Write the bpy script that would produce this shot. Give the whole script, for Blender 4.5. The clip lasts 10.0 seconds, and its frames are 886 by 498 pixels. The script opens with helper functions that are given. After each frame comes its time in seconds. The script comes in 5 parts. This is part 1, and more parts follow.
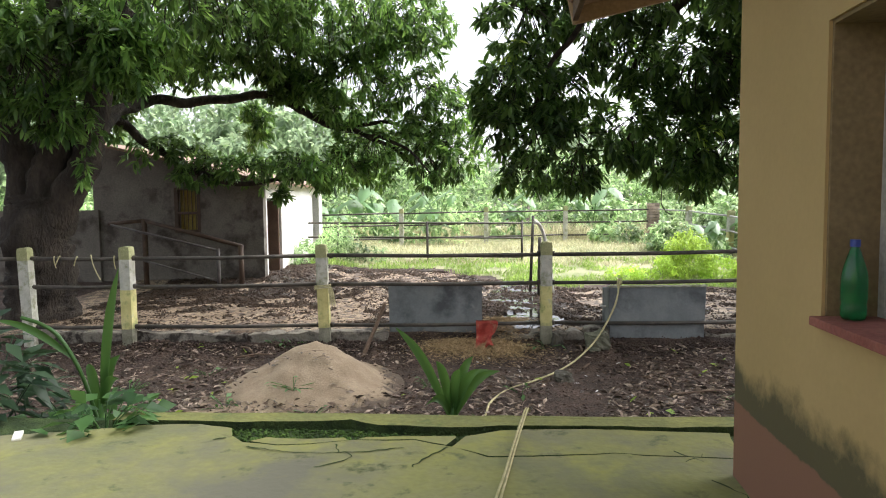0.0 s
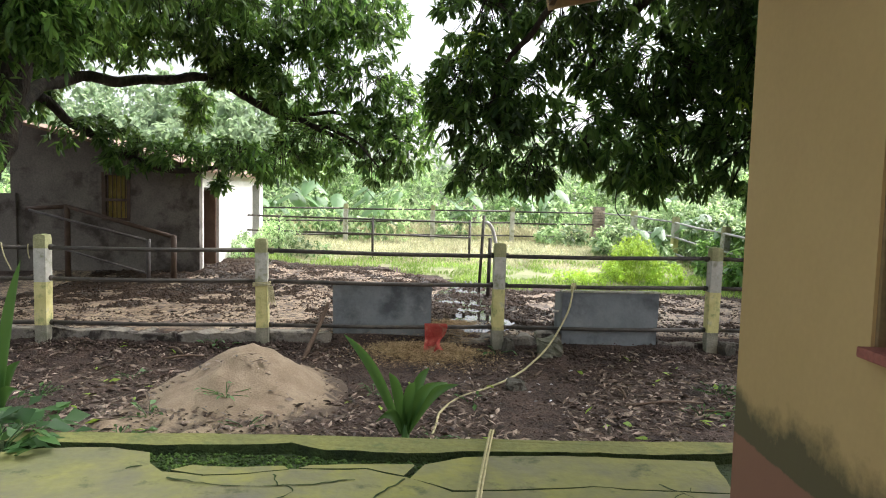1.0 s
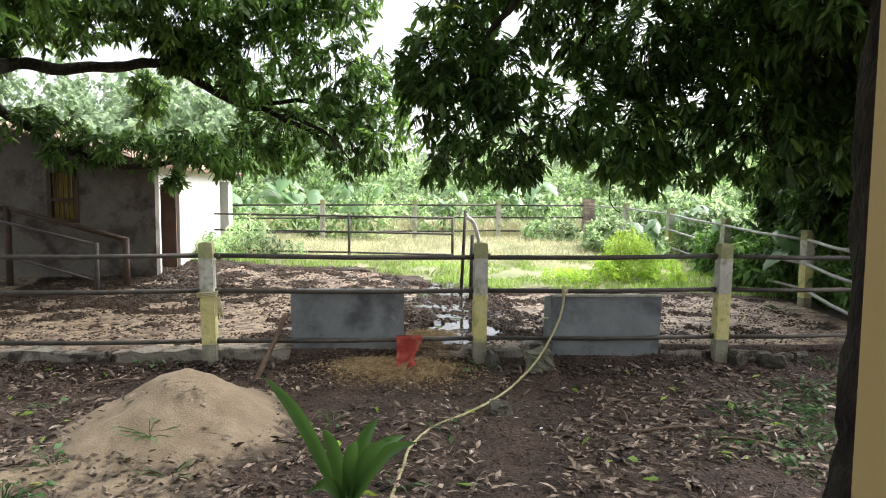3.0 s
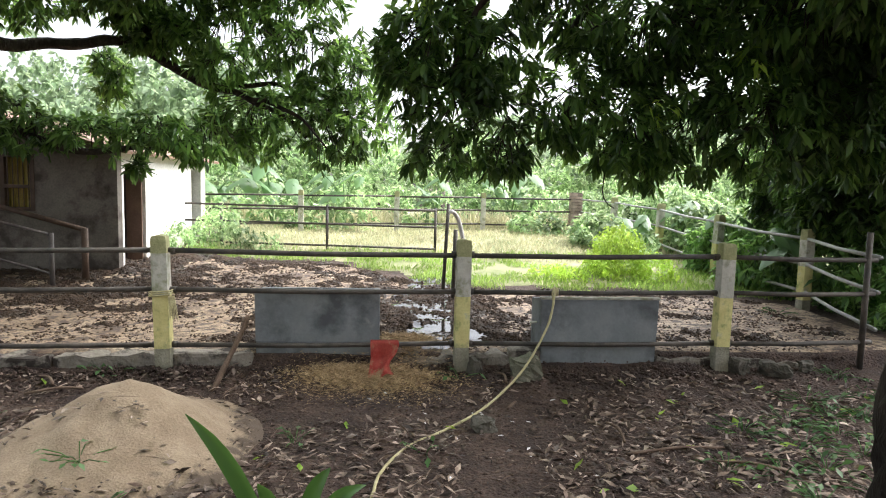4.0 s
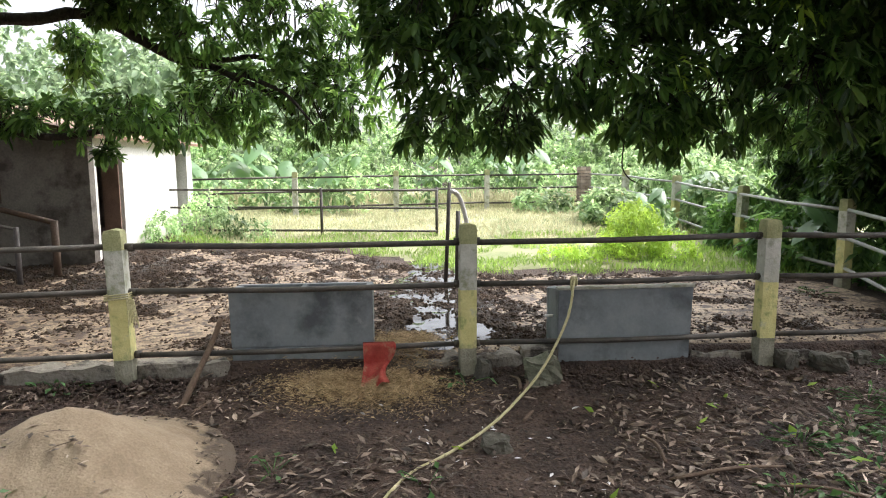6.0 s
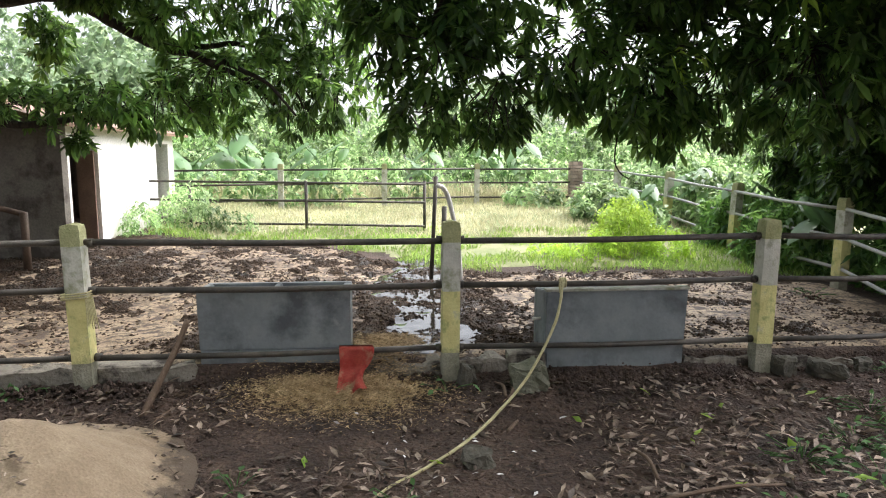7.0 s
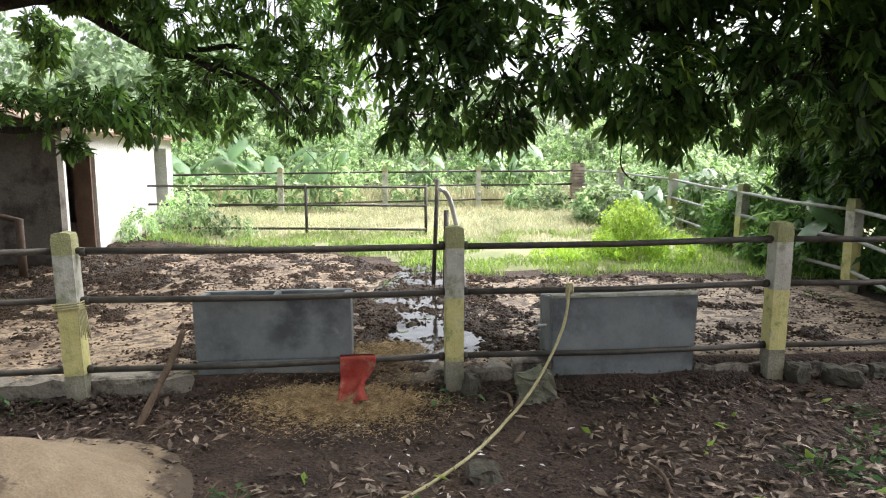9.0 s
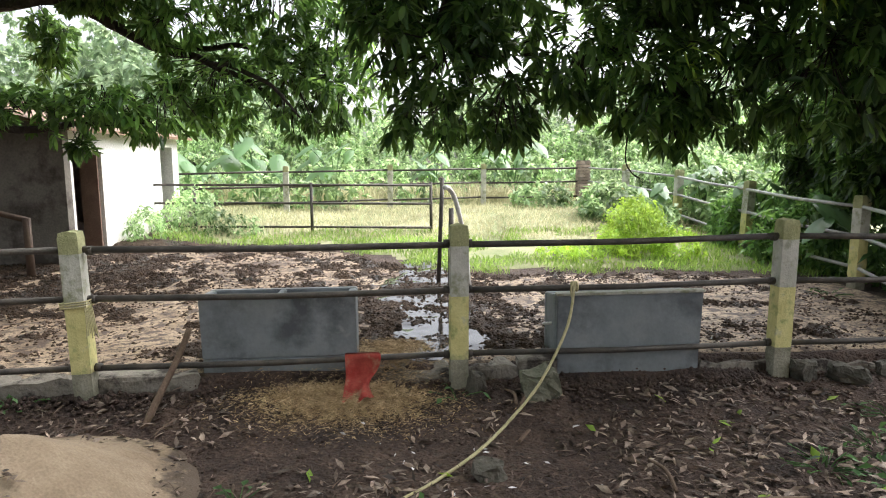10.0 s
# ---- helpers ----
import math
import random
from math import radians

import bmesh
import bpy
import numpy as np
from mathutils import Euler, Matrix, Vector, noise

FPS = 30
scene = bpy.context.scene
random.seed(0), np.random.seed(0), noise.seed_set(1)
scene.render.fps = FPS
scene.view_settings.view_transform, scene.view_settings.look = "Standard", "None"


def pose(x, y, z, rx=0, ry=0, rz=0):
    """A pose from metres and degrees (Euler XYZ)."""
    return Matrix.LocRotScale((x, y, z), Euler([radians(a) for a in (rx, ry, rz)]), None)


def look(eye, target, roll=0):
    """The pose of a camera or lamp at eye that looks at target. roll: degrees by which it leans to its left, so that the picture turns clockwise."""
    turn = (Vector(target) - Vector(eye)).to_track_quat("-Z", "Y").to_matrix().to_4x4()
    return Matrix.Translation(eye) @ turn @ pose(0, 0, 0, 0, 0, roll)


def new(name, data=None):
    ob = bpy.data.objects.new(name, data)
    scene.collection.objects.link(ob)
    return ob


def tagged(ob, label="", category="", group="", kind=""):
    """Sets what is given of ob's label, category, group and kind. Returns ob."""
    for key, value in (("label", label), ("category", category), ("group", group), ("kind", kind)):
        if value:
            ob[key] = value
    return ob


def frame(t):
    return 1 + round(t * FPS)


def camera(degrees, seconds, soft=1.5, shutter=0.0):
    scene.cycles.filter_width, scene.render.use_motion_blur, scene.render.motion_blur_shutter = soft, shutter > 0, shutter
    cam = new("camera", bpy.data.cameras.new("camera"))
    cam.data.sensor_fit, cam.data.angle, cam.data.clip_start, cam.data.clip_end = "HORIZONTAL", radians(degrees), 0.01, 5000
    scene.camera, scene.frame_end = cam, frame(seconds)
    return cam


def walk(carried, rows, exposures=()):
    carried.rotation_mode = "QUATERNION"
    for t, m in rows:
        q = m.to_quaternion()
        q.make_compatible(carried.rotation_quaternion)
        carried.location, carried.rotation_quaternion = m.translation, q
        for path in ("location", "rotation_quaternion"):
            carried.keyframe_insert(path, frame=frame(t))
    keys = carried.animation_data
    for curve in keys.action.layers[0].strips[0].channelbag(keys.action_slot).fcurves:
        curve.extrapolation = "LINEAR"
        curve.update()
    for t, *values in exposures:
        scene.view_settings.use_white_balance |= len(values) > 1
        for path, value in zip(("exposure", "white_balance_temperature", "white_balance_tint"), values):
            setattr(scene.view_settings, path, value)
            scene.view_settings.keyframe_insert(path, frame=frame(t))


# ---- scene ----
cam = camera(67.3, 10.0, soft=1.1)
PATH = [
    (0, (0.122, 0.3, 1.992), (-0.089, 2.284, 1.851), -0.7),
    (0.5, (0.016, 0.509, 1.993), (-0.108, 2.502, 1.883), -2.0),
    (1, (-0.025, 0.746, 1.978), (-0.062, 2.741, 1.831), 1.4),
    (1.5, (-0.056, 0.988, 1.995), (-0.031, 2.981, 1.829), -0.6),
    (2, (0.009, 1.262, 1.963), (-0.014, 3.253, 1.778), -1.2),
    (2.5, (0.07, 1.531, 1.96), (0.021, 3.52, 1.752), -0.6),
    (2.7, (0.105, 1.669, 1.979), (0.103, 3.663, 1.815), -0.0),
    (3.8, (0.185, 2.391, 1.985), (0.148, 4.383, 1.811), 2.0),
    (4, (0.191, 2.549, 1.983), (0.235, 4.54, 1.795), 1.3),
    (4.5, (0.171, 2.772, 1.984), (0.278, 4.762, 1.813), -0.6),
    (5, (0.207, 2.994, 2.001), (0.217, 4.988, 1.841), -0.2),
    (5.2, (0.226, 3.103, 1.991), (0.239, 5.09, 1.767), -0.1),
    (6.3, (0.263, 3.633, 1.968), (0.298, 5.616, 1.715), -0.5),
    (6.5, (0.286, 3.69, 1.972), (0.263, 5.676, 1.74), 0.8),
    (7, (0.338, 3.871, 1.97), (0.395, 5.852, 1.698), 0.2),
    (7.5, (0.288, 4.012, 1.973), (0.455, 5.986, 1.693), -0.8),
    (8, (0.313, 4.054, 1.98), (0.371, 6.036, 1.723), 0.3),
    (8.5, (0.324, 4.057, 1.983), (0.386, 6.041, 1.737), -0.1),
    (9, (0.326, 4.043, 1.981), (0.38, 6.025, 1.715), -0.2),
    (9.5, (0.333, 4.038, 1.984), (0.386, 6.018, 1.71), -0.0),
    (10, (0.335, 4.037, 1.983), (0.372, 6.018, 1.711), -0.4),
]
walk(cam, [(t, look(eye, target, roll)) for t, eye, target, roll in PATH], exposures=[(0.0, 1.38, 6380, 11), (2.0, 1.35, 6380, 11), (4.5, 1.47, 6380, 11), (7.0, 1.38, 6380, 11), (10.0, 1.34, 6380, 11)])

# ---- world, sun, exposure ----
SUN_EL, SUN_AZ = 52.0, 62.0
world = bpy.data.worlds.new("overcast_sky")
scene.world = world
world.use_nodes = True
wn, wl = world.node_tree.nodes, world.node_tree.links
sky = wn.new("ShaderNodeTexSky")
sky.sky_type = 'NISHITA'
sky.sun_disc = False
sky.sun_elevation, sky.sun_rotation = radians(SUN_EL), radians(SUN_AZ)
sky.dust_density, sky.air_density = 4.0, 1.0
pale = wn.new("ShaderNodeHueSaturation")
pale.inputs["Saturation"].default_value = 0.25
wl.new(sky.outputs[0], pale.inputs["Color"])
wl.new(pale.outputs[0], wn["Background"].inputs["Color"])
wn["Background"].inputs["Strength"].default_value = 0.15
sun = new("sun", bpy.data.lights.new("sun", 'SUN'))
sun.data.energy, sun.data.angle, sun.data.color = 3.0, radians(75), (1.0, 0.98, 0.96)
sun.matrix_world = look(Vector((math.sin(radians(SUN_AZ)), math.cos(radians(SUN_AZ)), math.tan(radians(SUN_EL)))) * 40, (0, 0, 0))

# ---- materials ----


def surface(name, cols, scale=3.0, rough=0.85, bump=0.3, fine=40.0, metal=0.0, island=0.0, rnd=0.0, spec=0.4, stretch=(1, 1, 1), bump_dist=0.02, grain=0.2):
    """Noise-mixed paint: two colours by large noise, fine grain by small noise, relief from both."""
    m = bpy.data.materials.new(name)
    m.use_nodes = True
    n, l = m.node_tree.nodes, m.node_tree.links
    p = n["Principled BSDF"]
    geo = n.new("ShaderNodeNewGeometry")
    mp = n.new("ShaderNodeMapping")
    mp.inputs["Scale"].default_value = stretch
    l.new(geo.outputs["Position"], mp.inputs["Vector"])
    big = n.new("ShaderNodeTexNoise")
    big.inputs["Scale"].default_value, big.inputs["Detail"].default_value, big.inputs["Roughness"].default_value = scale, 8, 0.6
    small = n.new("ShaderNodeTexNoise")
    small.inputs["Scale"].default_value, small.inputs["Detail"].default_value = fine, 5
    l.new(mp.outputs[0], big.inputs["Vector"])
    l.new(mp.outputs[0], small.inputs["Vector"])
    ramp = n.new("ShaderNodeValToRGB")
    el = ramp.color_ramp.elements
    k = len(cols)
    el[0].position, el[0].color = 0.33, (*cols[0], 1)
    el[1].position, el[1].color = 0.67, (*cols[-1], 1)
    for i in range(1, k - 1):
        e = el.new(0.33 + 0.34 * i / (k - 1))
        e.color = (*cols[i], 1)
    l.new(big.outputs["Fac"], ramp.inputs["Fac"])
    hsv = n.new("ShaderNodeHueSaturation")
    l.new(ramp.outputs["Color"], hsv.inputs["Color"])
    val = n.new("ShaderNodeMapRange")
    val.inputs["From Min"].default_value, val.inputs["From Max"].default_value = 0.25, 0.75
    val.inputs["To Min"].default_value, val.inputs["To Max"].default_value = 1 - grain, 1 + grain
    l.new(small.outputs["Fac"], val.inputs["Value"])
    out = val.outputs[0]
    if island or rnd:
        src = geo.outputs["Random Per Island"] if island else n.new("ShaderNodeObjectInfo").outputs["Random"]
        amt = island or rnd
        mr = n.new("ShaderNodeMapRange")
        mr.inputs["To Min"].default_value, mr.inputs["To Max"].default_value = 1 - amt, 1 + amt
        l.new(src, mr.inputs["Value"])
        mul = n.new("ShaderNodeMath")
        mul.operation = 'MULTIPLY'
        l.new(out, mul.inputs[0])
        l.new(mr.outputs[0], mul.inputs[1])
        out = mul.outputs[0]
    l.new(out, hsv.inputs["Value"])
    l.new(hsv.outputs["Color"], p.inputs["Base Color"])
    p.inputs["Roughness"].default_value, p.inputs["Metallic"].default_value = rough, metal
    p.inputs["Specular IOR Level"].default_value = spec
    add = n.new("ShaderNodeMath")
    l.new(big.outputs["Fac"], add.inputs[0])
    l.new(small.outputs["Fac"], add.inputs[1])
    b = n.new("ShaderNodeBump")
    b.inputs["Strength"].default_value, b.inputs["Distance"].default_value = bump, bump_dist
    l.new(add.outputs[0], b.inputs["Height"])
    l.new(b.outputs[0], p.inputs["Normal"])
    return m


def overlay(m, col, scale, lo, hi, rough=None, axis=None, z0=0.0, z1=1.0, detail=8):
    """Patches of another colour over a surface: where a noise passes lo..hi; with axis, the patch also fades from z0 to z1 along it."""
    n, l = m.node_tree.nodes, m.node_tree.links
    p = n["Principled BSDF"]
    geo = n.new("ShaderNodeNewGeometry")
    t = n.new("ShaderNodeTexNoise")
    t.inputs["Scale"].default_value, t.inputs["Detail"].default_value, t.inputs["Roughness"].default_value = scale, detail, 0.65
    l.new(geo.outputs["Position"], t.inputs["Vector"])
    src = t.outputs["Fac"]
    if axis is not None:
        sep = n.new("ShaderNodeSeparateXYZ")
        l.new(geo.outputs["Position"], sep.inputs[0])
        mr = n.new("ShaderNodeMapRange")
        mr.clamp = False
        mr.inputs["From Min"].default_value, mr.inputs["From Max"].default_value = z0, z1
        l.new(sep.outputs[axis], mr.inputs["Value"])
        sub = n.new("ShaderNodeMath")
        sub.operation = 'SUBTRACT'
        l.new(src, sub.inputs[0])
        l.new(mr.outputs[0], sub.inputs[1])
        src = sub.outputs[0]
    mask = n.new("ShaderNodeMapRange")
    mask.inputs["From Min"].default_value, mask.inputs["From Max"].default_value = lo, hi
    l.new(src, mask.inputs["Value"])
    mix = n.new("ShaderNodeMix")
    mix.data_type = 'RGBA'
    old = p.inputs["Base Color"].links[0].from_socket
    l.new(mask.outputs[0], mix.inputs["Factor"])
    l.new(old, mix.inputs[6])
    mix.inputs[7].default_value = (*col, 1)
    l.new(mix.outputs[2], p.inputs["Base Color"])
    if rough is not None:
        mr2 = n.new("ShaderNodeMapRange")
        src2 = p.inputs["Roughness"]
        mr2.inputs["To Min"].default_value, mr2.inputs["To Max"].default_value = src2.default_value, rough
        if src2.links:
            mx = n.new("ShaderNodeMix")
            l.new(mask.outputs[0], mx.inputs["Factor"])
            l.new(src2.links[0].from_socket, mx.inputs[2])
            mx.inputs[3].default_value = rough
            l.new(mx.outputs[0], src2)
        else:
            l.new(mask.outputs[0], mr2.inputs["Value"])
            l.new(mr2.outputs[0], src2)
    return m


def leaf_material(name, dark, light, gloss=0.45, through_light=0.35, spread=0.35):
    m = bpy.data.materials.new(name)
    m.use_nodes = True
    n, l = m.node_tree.nodes, m.node_tree.links
    p = n["Principled BSDF"]
    geo = n.new("ShaderNodeNewGeometry")
    ramp = n.new("ShaderNodeValToRGB")
    el = ramp.color_ramp.elements
    el[0].color, el[1].color = (*dark, 1), (*light, 1)
    el[0].position, el[1].position = 0.1, 1.0
    l.new(geo.outputs["Random Per Island"], ramp.inputs["Fac"])
    t = n.new("ShaderNodeTexNoise")
    t.inputs["Scale"].default_value = 0.9
    l.new(geo.outputs["Position"], t.inputs["Vector"])
    mr = n.new("ShaderNodeMapRange")
    mr.inputs["From Min"].default_value, mr.inputs["From Max"].default_value = 0.3, 0.7
    mr.inputs["To Min"].default_value, mr.inputs["To Max"].default_value = 1 - spread, 1 + spread
    l.new(t.outputs["Fac"], mr.inputs["Value"])
    hsv = n.new("ShaderNodeHueSaturation")
    l.new(ramp.outputs["Color"], hsv.inputs["Color"])
    l.new(mr.outputs[0], hsv.inputs["Value"])
    l.new(hsv.outputs[0], p.inputs["Base Color"])
    p.inputs["Roughness"].default_value = gloss
    tr = n.new("ShaderNodeBsdfTranslucent")
    warm = n.new("ShaderNodeHueSaturation")
    warm.inputs["Hue"].default_value, warm.inputs["Value"].default_value = 0.47, 1.6
    l.new(hsv.outputs[0], warm.inputs["Color"])
    l.new(warm.outputs[0], tr.inputs["Color"])
    mix = n.new("ShaderNodeMixShader")
    mix.inputs[0].default_value = through_light
    l.new(p.outputs[0], mix.inputs[1])
    l.new(tr.outputs[0], mix.inputs[2])
    l.new(mix.outputs[0], n["Material Output"].inputs["Surface"])
    return m


SOIL = surface("dark_soil", [(0.03, 0.0185, 0.0145), (0.057, 0.0355, 0.0265), (0.092, 0.06, 0.045)], 2.6, 0.85, 1.0, 32, grain=0.4, bump_dist=0.05)
SLAB = surface("worn_slab", [(0.25, 0.18, 0.118), (0.36, 0.272, 0.185), (0.44, 0.345, 0.245)], 1.6, 0.85, 0.4, 30)
overlay(SLAB, (0.13, 0.088, 0.06), 2.2, 0.5, 0.66, 0.7)
overlay(SLAB, (0.065, 0.043, 0.03), 6.0, 0.5, 0.58, 0.7)
overlay(SLAB, (0.055, 0.036, 0.025), 15.0, 0.53, 0.58, 0.7)
overlay(SLAB, (0.05, 0.033, 0.024), 42.0, 0.55, 0.6, 0.7)
MUD = surface("wet_mud", [(0.018, 0.011, 0.007), (0.04, 0.025, 0.015), (0.065, 0.04, 0.024)], 5, 0.75, 0.9, 45, bump_dist=0.04, spec=0.22)
BRICK = surface("faded_brick", [(0.28, 0.21, 0.17), (0.4, 0.32, 0.27)], 6, 0.9, 0.4, 60, rnd=0.25)
SAND = surface("sand", [(0.225, 0.166, 0.111), (0.315, 0.244, 0.169)], 4, 0.95, 0.5, 60, bump_dist=0.018, grain=0.2)
PATIO = surface("mossy_cement", [(0.155, 0.16, 0.085), (0.22, 0.22, 0.075), (0.2, 0.195, 0.115)], 1.2, 0.8, 0.2, 25, grain=0.1)
overlay(PATIO, (0.27, 0.27, 0.06), 1.7, 0.52, 0.66)
overlay(PATIO, (0.15, 0.145, 0.105), 0.9, 0.48, 0.62)
overlay(PATIO, (0.09, 0.1, 0.045), 6, 0.6, 0.7)
KERB_PAINT = surface("yellow_painted_kerb", [(0.15, 0.16, 0.055), (0.21, 0.21, 0.06)], 4, 0.8, 0.3, 40)
MOSS_TUFT = surface("green_moss", [(0.028, 0.06, 0.012), (0.085, 0.15, 0.028)], 14, 0.95, 0.8, 80, island=0.4)
MOSS = surface("dark_moss", [(0.015, 0.03, 0.008), (0.05, 0.08, 0.02)], 9, 0.95, 1.0, 70)
WALL = surface("ochre_wall_paint", [(0.405, 0.288, 0.133), (0.445, 0.32, 0.152)], 1.2, 0.75, 0.03, 40, grain=0.03)
GREY_WALL = surface("grey_render", [(0.125, 0.11, 0.093), (0.18, 0.16, 0.137)], 2, 0.9, 0.3, 30)
WHITE_WALL = surface("whitewashed_render", [(0.7, 0.68, 0.64), (0.8, 0.78, 0.75)], 2, 0.85, 0.2, 30)
CEMENT = surface("smooth_cement", [(0.165, 0.185, 0.198), (0.255, 0.275, 0.285)], 2.2, 0.6, 0.15, 30, grain=0.07)
CONCRETE = surface("rough_concrete", [(0.18, 0.16, 0.13), (0.33, 0.3, 0.255)], 4, 0.9, 0.6, 40)
POST_WHITE = surface("post_whitewash", [(0.42, 0.41, 0.355), (0.56, 0.55, 0.49)], 6, 0.85, 0.25, 60, grain=0.08)
overlay(POST_WHITE, (0.24, 0.24, 0.17), 5, 0.55, 0.7)
POST_HEAD = surface("mossy_post_head", [(0.26, 0.27, 0.13), (0.38, 0.37, 0.2)], 8, 0.9, 0.4, 60)
POST_YELLOW = surface("post_yellow_paint", [(0.52, 0.475, 0.2), (0.66, 0.605, 0.28)], 6, 0.8, 0.25, 60, grain=0.08)
overlay(POST_YELLOW, (0.4, 0.4, 0.3), 6, 0.6, 0.72)
overlay(POST_YELLOW, (0.16, 0.16, 0.1), 7, 0.35, 0.6, axis=2, z0=-0.1, z1=0.45)
POST_FOOT = surface("bare_post_foot", [(0.17, 0.165, 0.115), (0.3, 0.285, 0.225)], 7, 0.9, 0.5, 50)
PIPE = surface("dark_iron_pipe", [(0.04, 0.037, 0.034), (0.105, 0.09, 0.075)], 6, 0.6, 0.3, 80, metal=0.25)
PIPE_DULL = surface("dull_grey_pipe", [(0.06, 0.05, 0.045), (0.11, 0.095, 0.088)], 8, 0.6, 0.2, 80)
PIPE_WHITE = surface("worn_white_pipe", [(0.5, 0.49, 0.46), (0.66, 0.65, 0.62)], 8, 0.6, 0.2, 80)
PIPE_PALE = surface("galvanised_pipe", [(0.3, 0.3, 0.29), (0.42, 0.41, 0.39)], 8, 0.55, 0.2, 80, metal=0.3)
BARK = surface("mango_bark", [(0.016, 0.012, 0.01), (0.036, 0.028, 0.022), (0.062, 0.048, 0.038)], 6, 0.95, 1.0, 30, stretch=(1, 1, 0.35), bump_dist=0.06)
WOOD = surface("weathered_wood", [(0.1, 0.065, 0.045), (0.17, 0.12, 0.085)], 6, 0.85, 0.5, 50)
MANGO = leaf_material("mango_leaves", (0.024, 0.064, 0.016), (0.115, 0.23, 0.052), 0.38, 0.48, 0.5)
# Lighter copy of MANGO: the left tree's brighter light is in its colour.
MANGO_LIT = leaf_material("lit_mango_leaves", (0.034, 0.088, 0.02), (0.15, 0.3, 0.068), 0.38, 0.5, 0.5)
BUSH = leaf_material("bush_leaves", (0.095, 0.2, 0.065), (0.45, 0.6, 0.32), 0.4, 0.45, 0.6)
GRASS = leaf_material("grass_blades", (0.12, 0.24, 0.045), (0.28, 0.43, 0.11), 0.5, 0.5)
CLOTH = surface("red_cloth", [(0.42, 0.05, 0.04), (0.6, 0.13, 0.1)], 9, 0.9, 0.4, 120)
overlay(CLOTH, (0.56, 0.3, 0.2), 7, 0.5, 0.62)
ROPE = surface("pale_yellow_rope", [(0.42, 0.38, 0.2), (0.55, 0.5, 0.3)], 20, 0.9, 0.5, 150)
STRAW = surface("chopped_straw", [(0.27, 0.18, 0.09), (0.62, 0.465, 0.27)], 12, 0.9, 0.2, 80, island=0.35)
DRY_LEAF = surface("dry_leaves", [(0.055, 0.037, 0.027), (0.155, 0.112, 0.084), (0.33, 0.262, 0.21)], 8, 0.6, 0.3, 60, island=0.75)
SCRAP = surface("rotted_leaf_scraps", [(0.028, 0.019, 0.0145), (0.08, 0.055, 0.041), (0.17, 0.125, 0.096)], 8, 0.7, 0.3, 60, island=0.7)
PALE_LEAF = surface("pale_dry_leaves", [(0.1, 0.07, 0.05), (0.25, 0.19, 0.145), (0.4, 0.33, 0.26)], 8, 0.75, 0.2, 60, island=0.5)
CLOD = surface("mud_clods", [(0.03, 0.02, 0.014), (0.085, 0.057, 0.038)], 6, 0.85, 0.4, 60, island=0.4, spec=0.2)
MOSSY = surface("mossy_concrete", [(0.1, 0.105, 0.07), (0.2, 0.195, 0.15)], 7, 0.9, 0.6, 40)
STONE = surface("rough_stone", [(0.05, 0.048, 0.038), (0.11, 0.1, 0.08)], 6, 0.9, 0.7, 40)
RED_PAINT = surface("red_oxide_paint", [(0.22, 0.07, 0.06), (0.3, 0.11, 0.09)], 5, 0.7, 0.2, 60)
BROWN_PAINT = surface("brown_door_paint", [(0.16, 0.1, 0.075), (0.24, 0.16, 0.12)], 4, 0.7, 0.2, 50)
# Brown for the window reveal, with the recess's shade put into the colour.
REVEAL_SHADE = surface("brown_reveal_shade", [(0.17, 0.12, 0.06), (0.23, 0.165, 0.085)], 4, 0.7, 0.2, 50)
DARK_WOOD = surface("dark_shutter_wood", [(0.05, 0.03, 0.02), (0.09, 0.055, 0.035)], 6, 0.7, 0.3, 60)
CURTAIN = surface("yellow_curtain", [(0.5, 0.4, 0.12), (0.62, 0.52, 0.2)], 6, 0.9, 0.1, 60)
SEEDLING = leaf_material("seedling_leaves", (0.05, 0.13, 0.03), (0.1, 0.24, 0.05), 0.35, 0.35, 0.15)
WEED = leaf_material("weed_leaves", (0.03, 0.085, 0.025), (0.08, 0.19, 0.05), 0.45, 0.35, 0.2)
SIDE_LEAF = leaf_material("side_bush_leaves", (0.045, 0.12, 0.03), (0.2, 0.38, 0.1), 0.4, 0.4, 0.4)
SHRUB = leaf_material("dark_shrub_leaves", (0.015, 0.04, 0.02), (0.05, 0.1, 0.045), 0.4, 0.3, 0.2)
BROAD = leaf_material("broad_leaves", (0.1, 0.2, 0.08), (0.2, 0.34, 0.15), 0.3, 0.4, 0.2)
YELLOW_BUSH = leaf_material("yellow_green_leaves", (0.2, 0.36, 0.04), (0.36, 0.56, 0.1), 0.5, 0.5)
DRY_GRASS = leaf_material("dry_grass", (0.32, 0.33, 0.18), (0.52, 0.5, 0.32), 0.7, 0.4)
ROOF_TILE = surface("rusty_roof_sheet", [(0.22, 0.13, 0.09), (0.3, 0.2, 0.14)], 3, 0.7, 0.3, 40)
SOFFIT = surface("tan_soffit_paint", [(0.32, 0.22, 0.13), (0.38, 0.27, 0.16)], 4, 0.8, 0.2, 40)
MEADOW = surface("pale_turf", [(0.13, 0.17, 0.06), (0.24, 0.25, 0.13), (0.34, 0.32, 0.2)], 0.8, 0.95, 0.5, 30)
WATER = surface("puddle_water", [(0.03, 0.025, 0.02), (0.05, 0.042, 0.034)], 2, 0.06, 0.03, 14, spec=0.6)
WHITE_BIT = surface("white_petals", [(0.6, 0.58, 0.58), (0.75, 0.72, 0.74)], 9, 0.8, 0.1, 60)
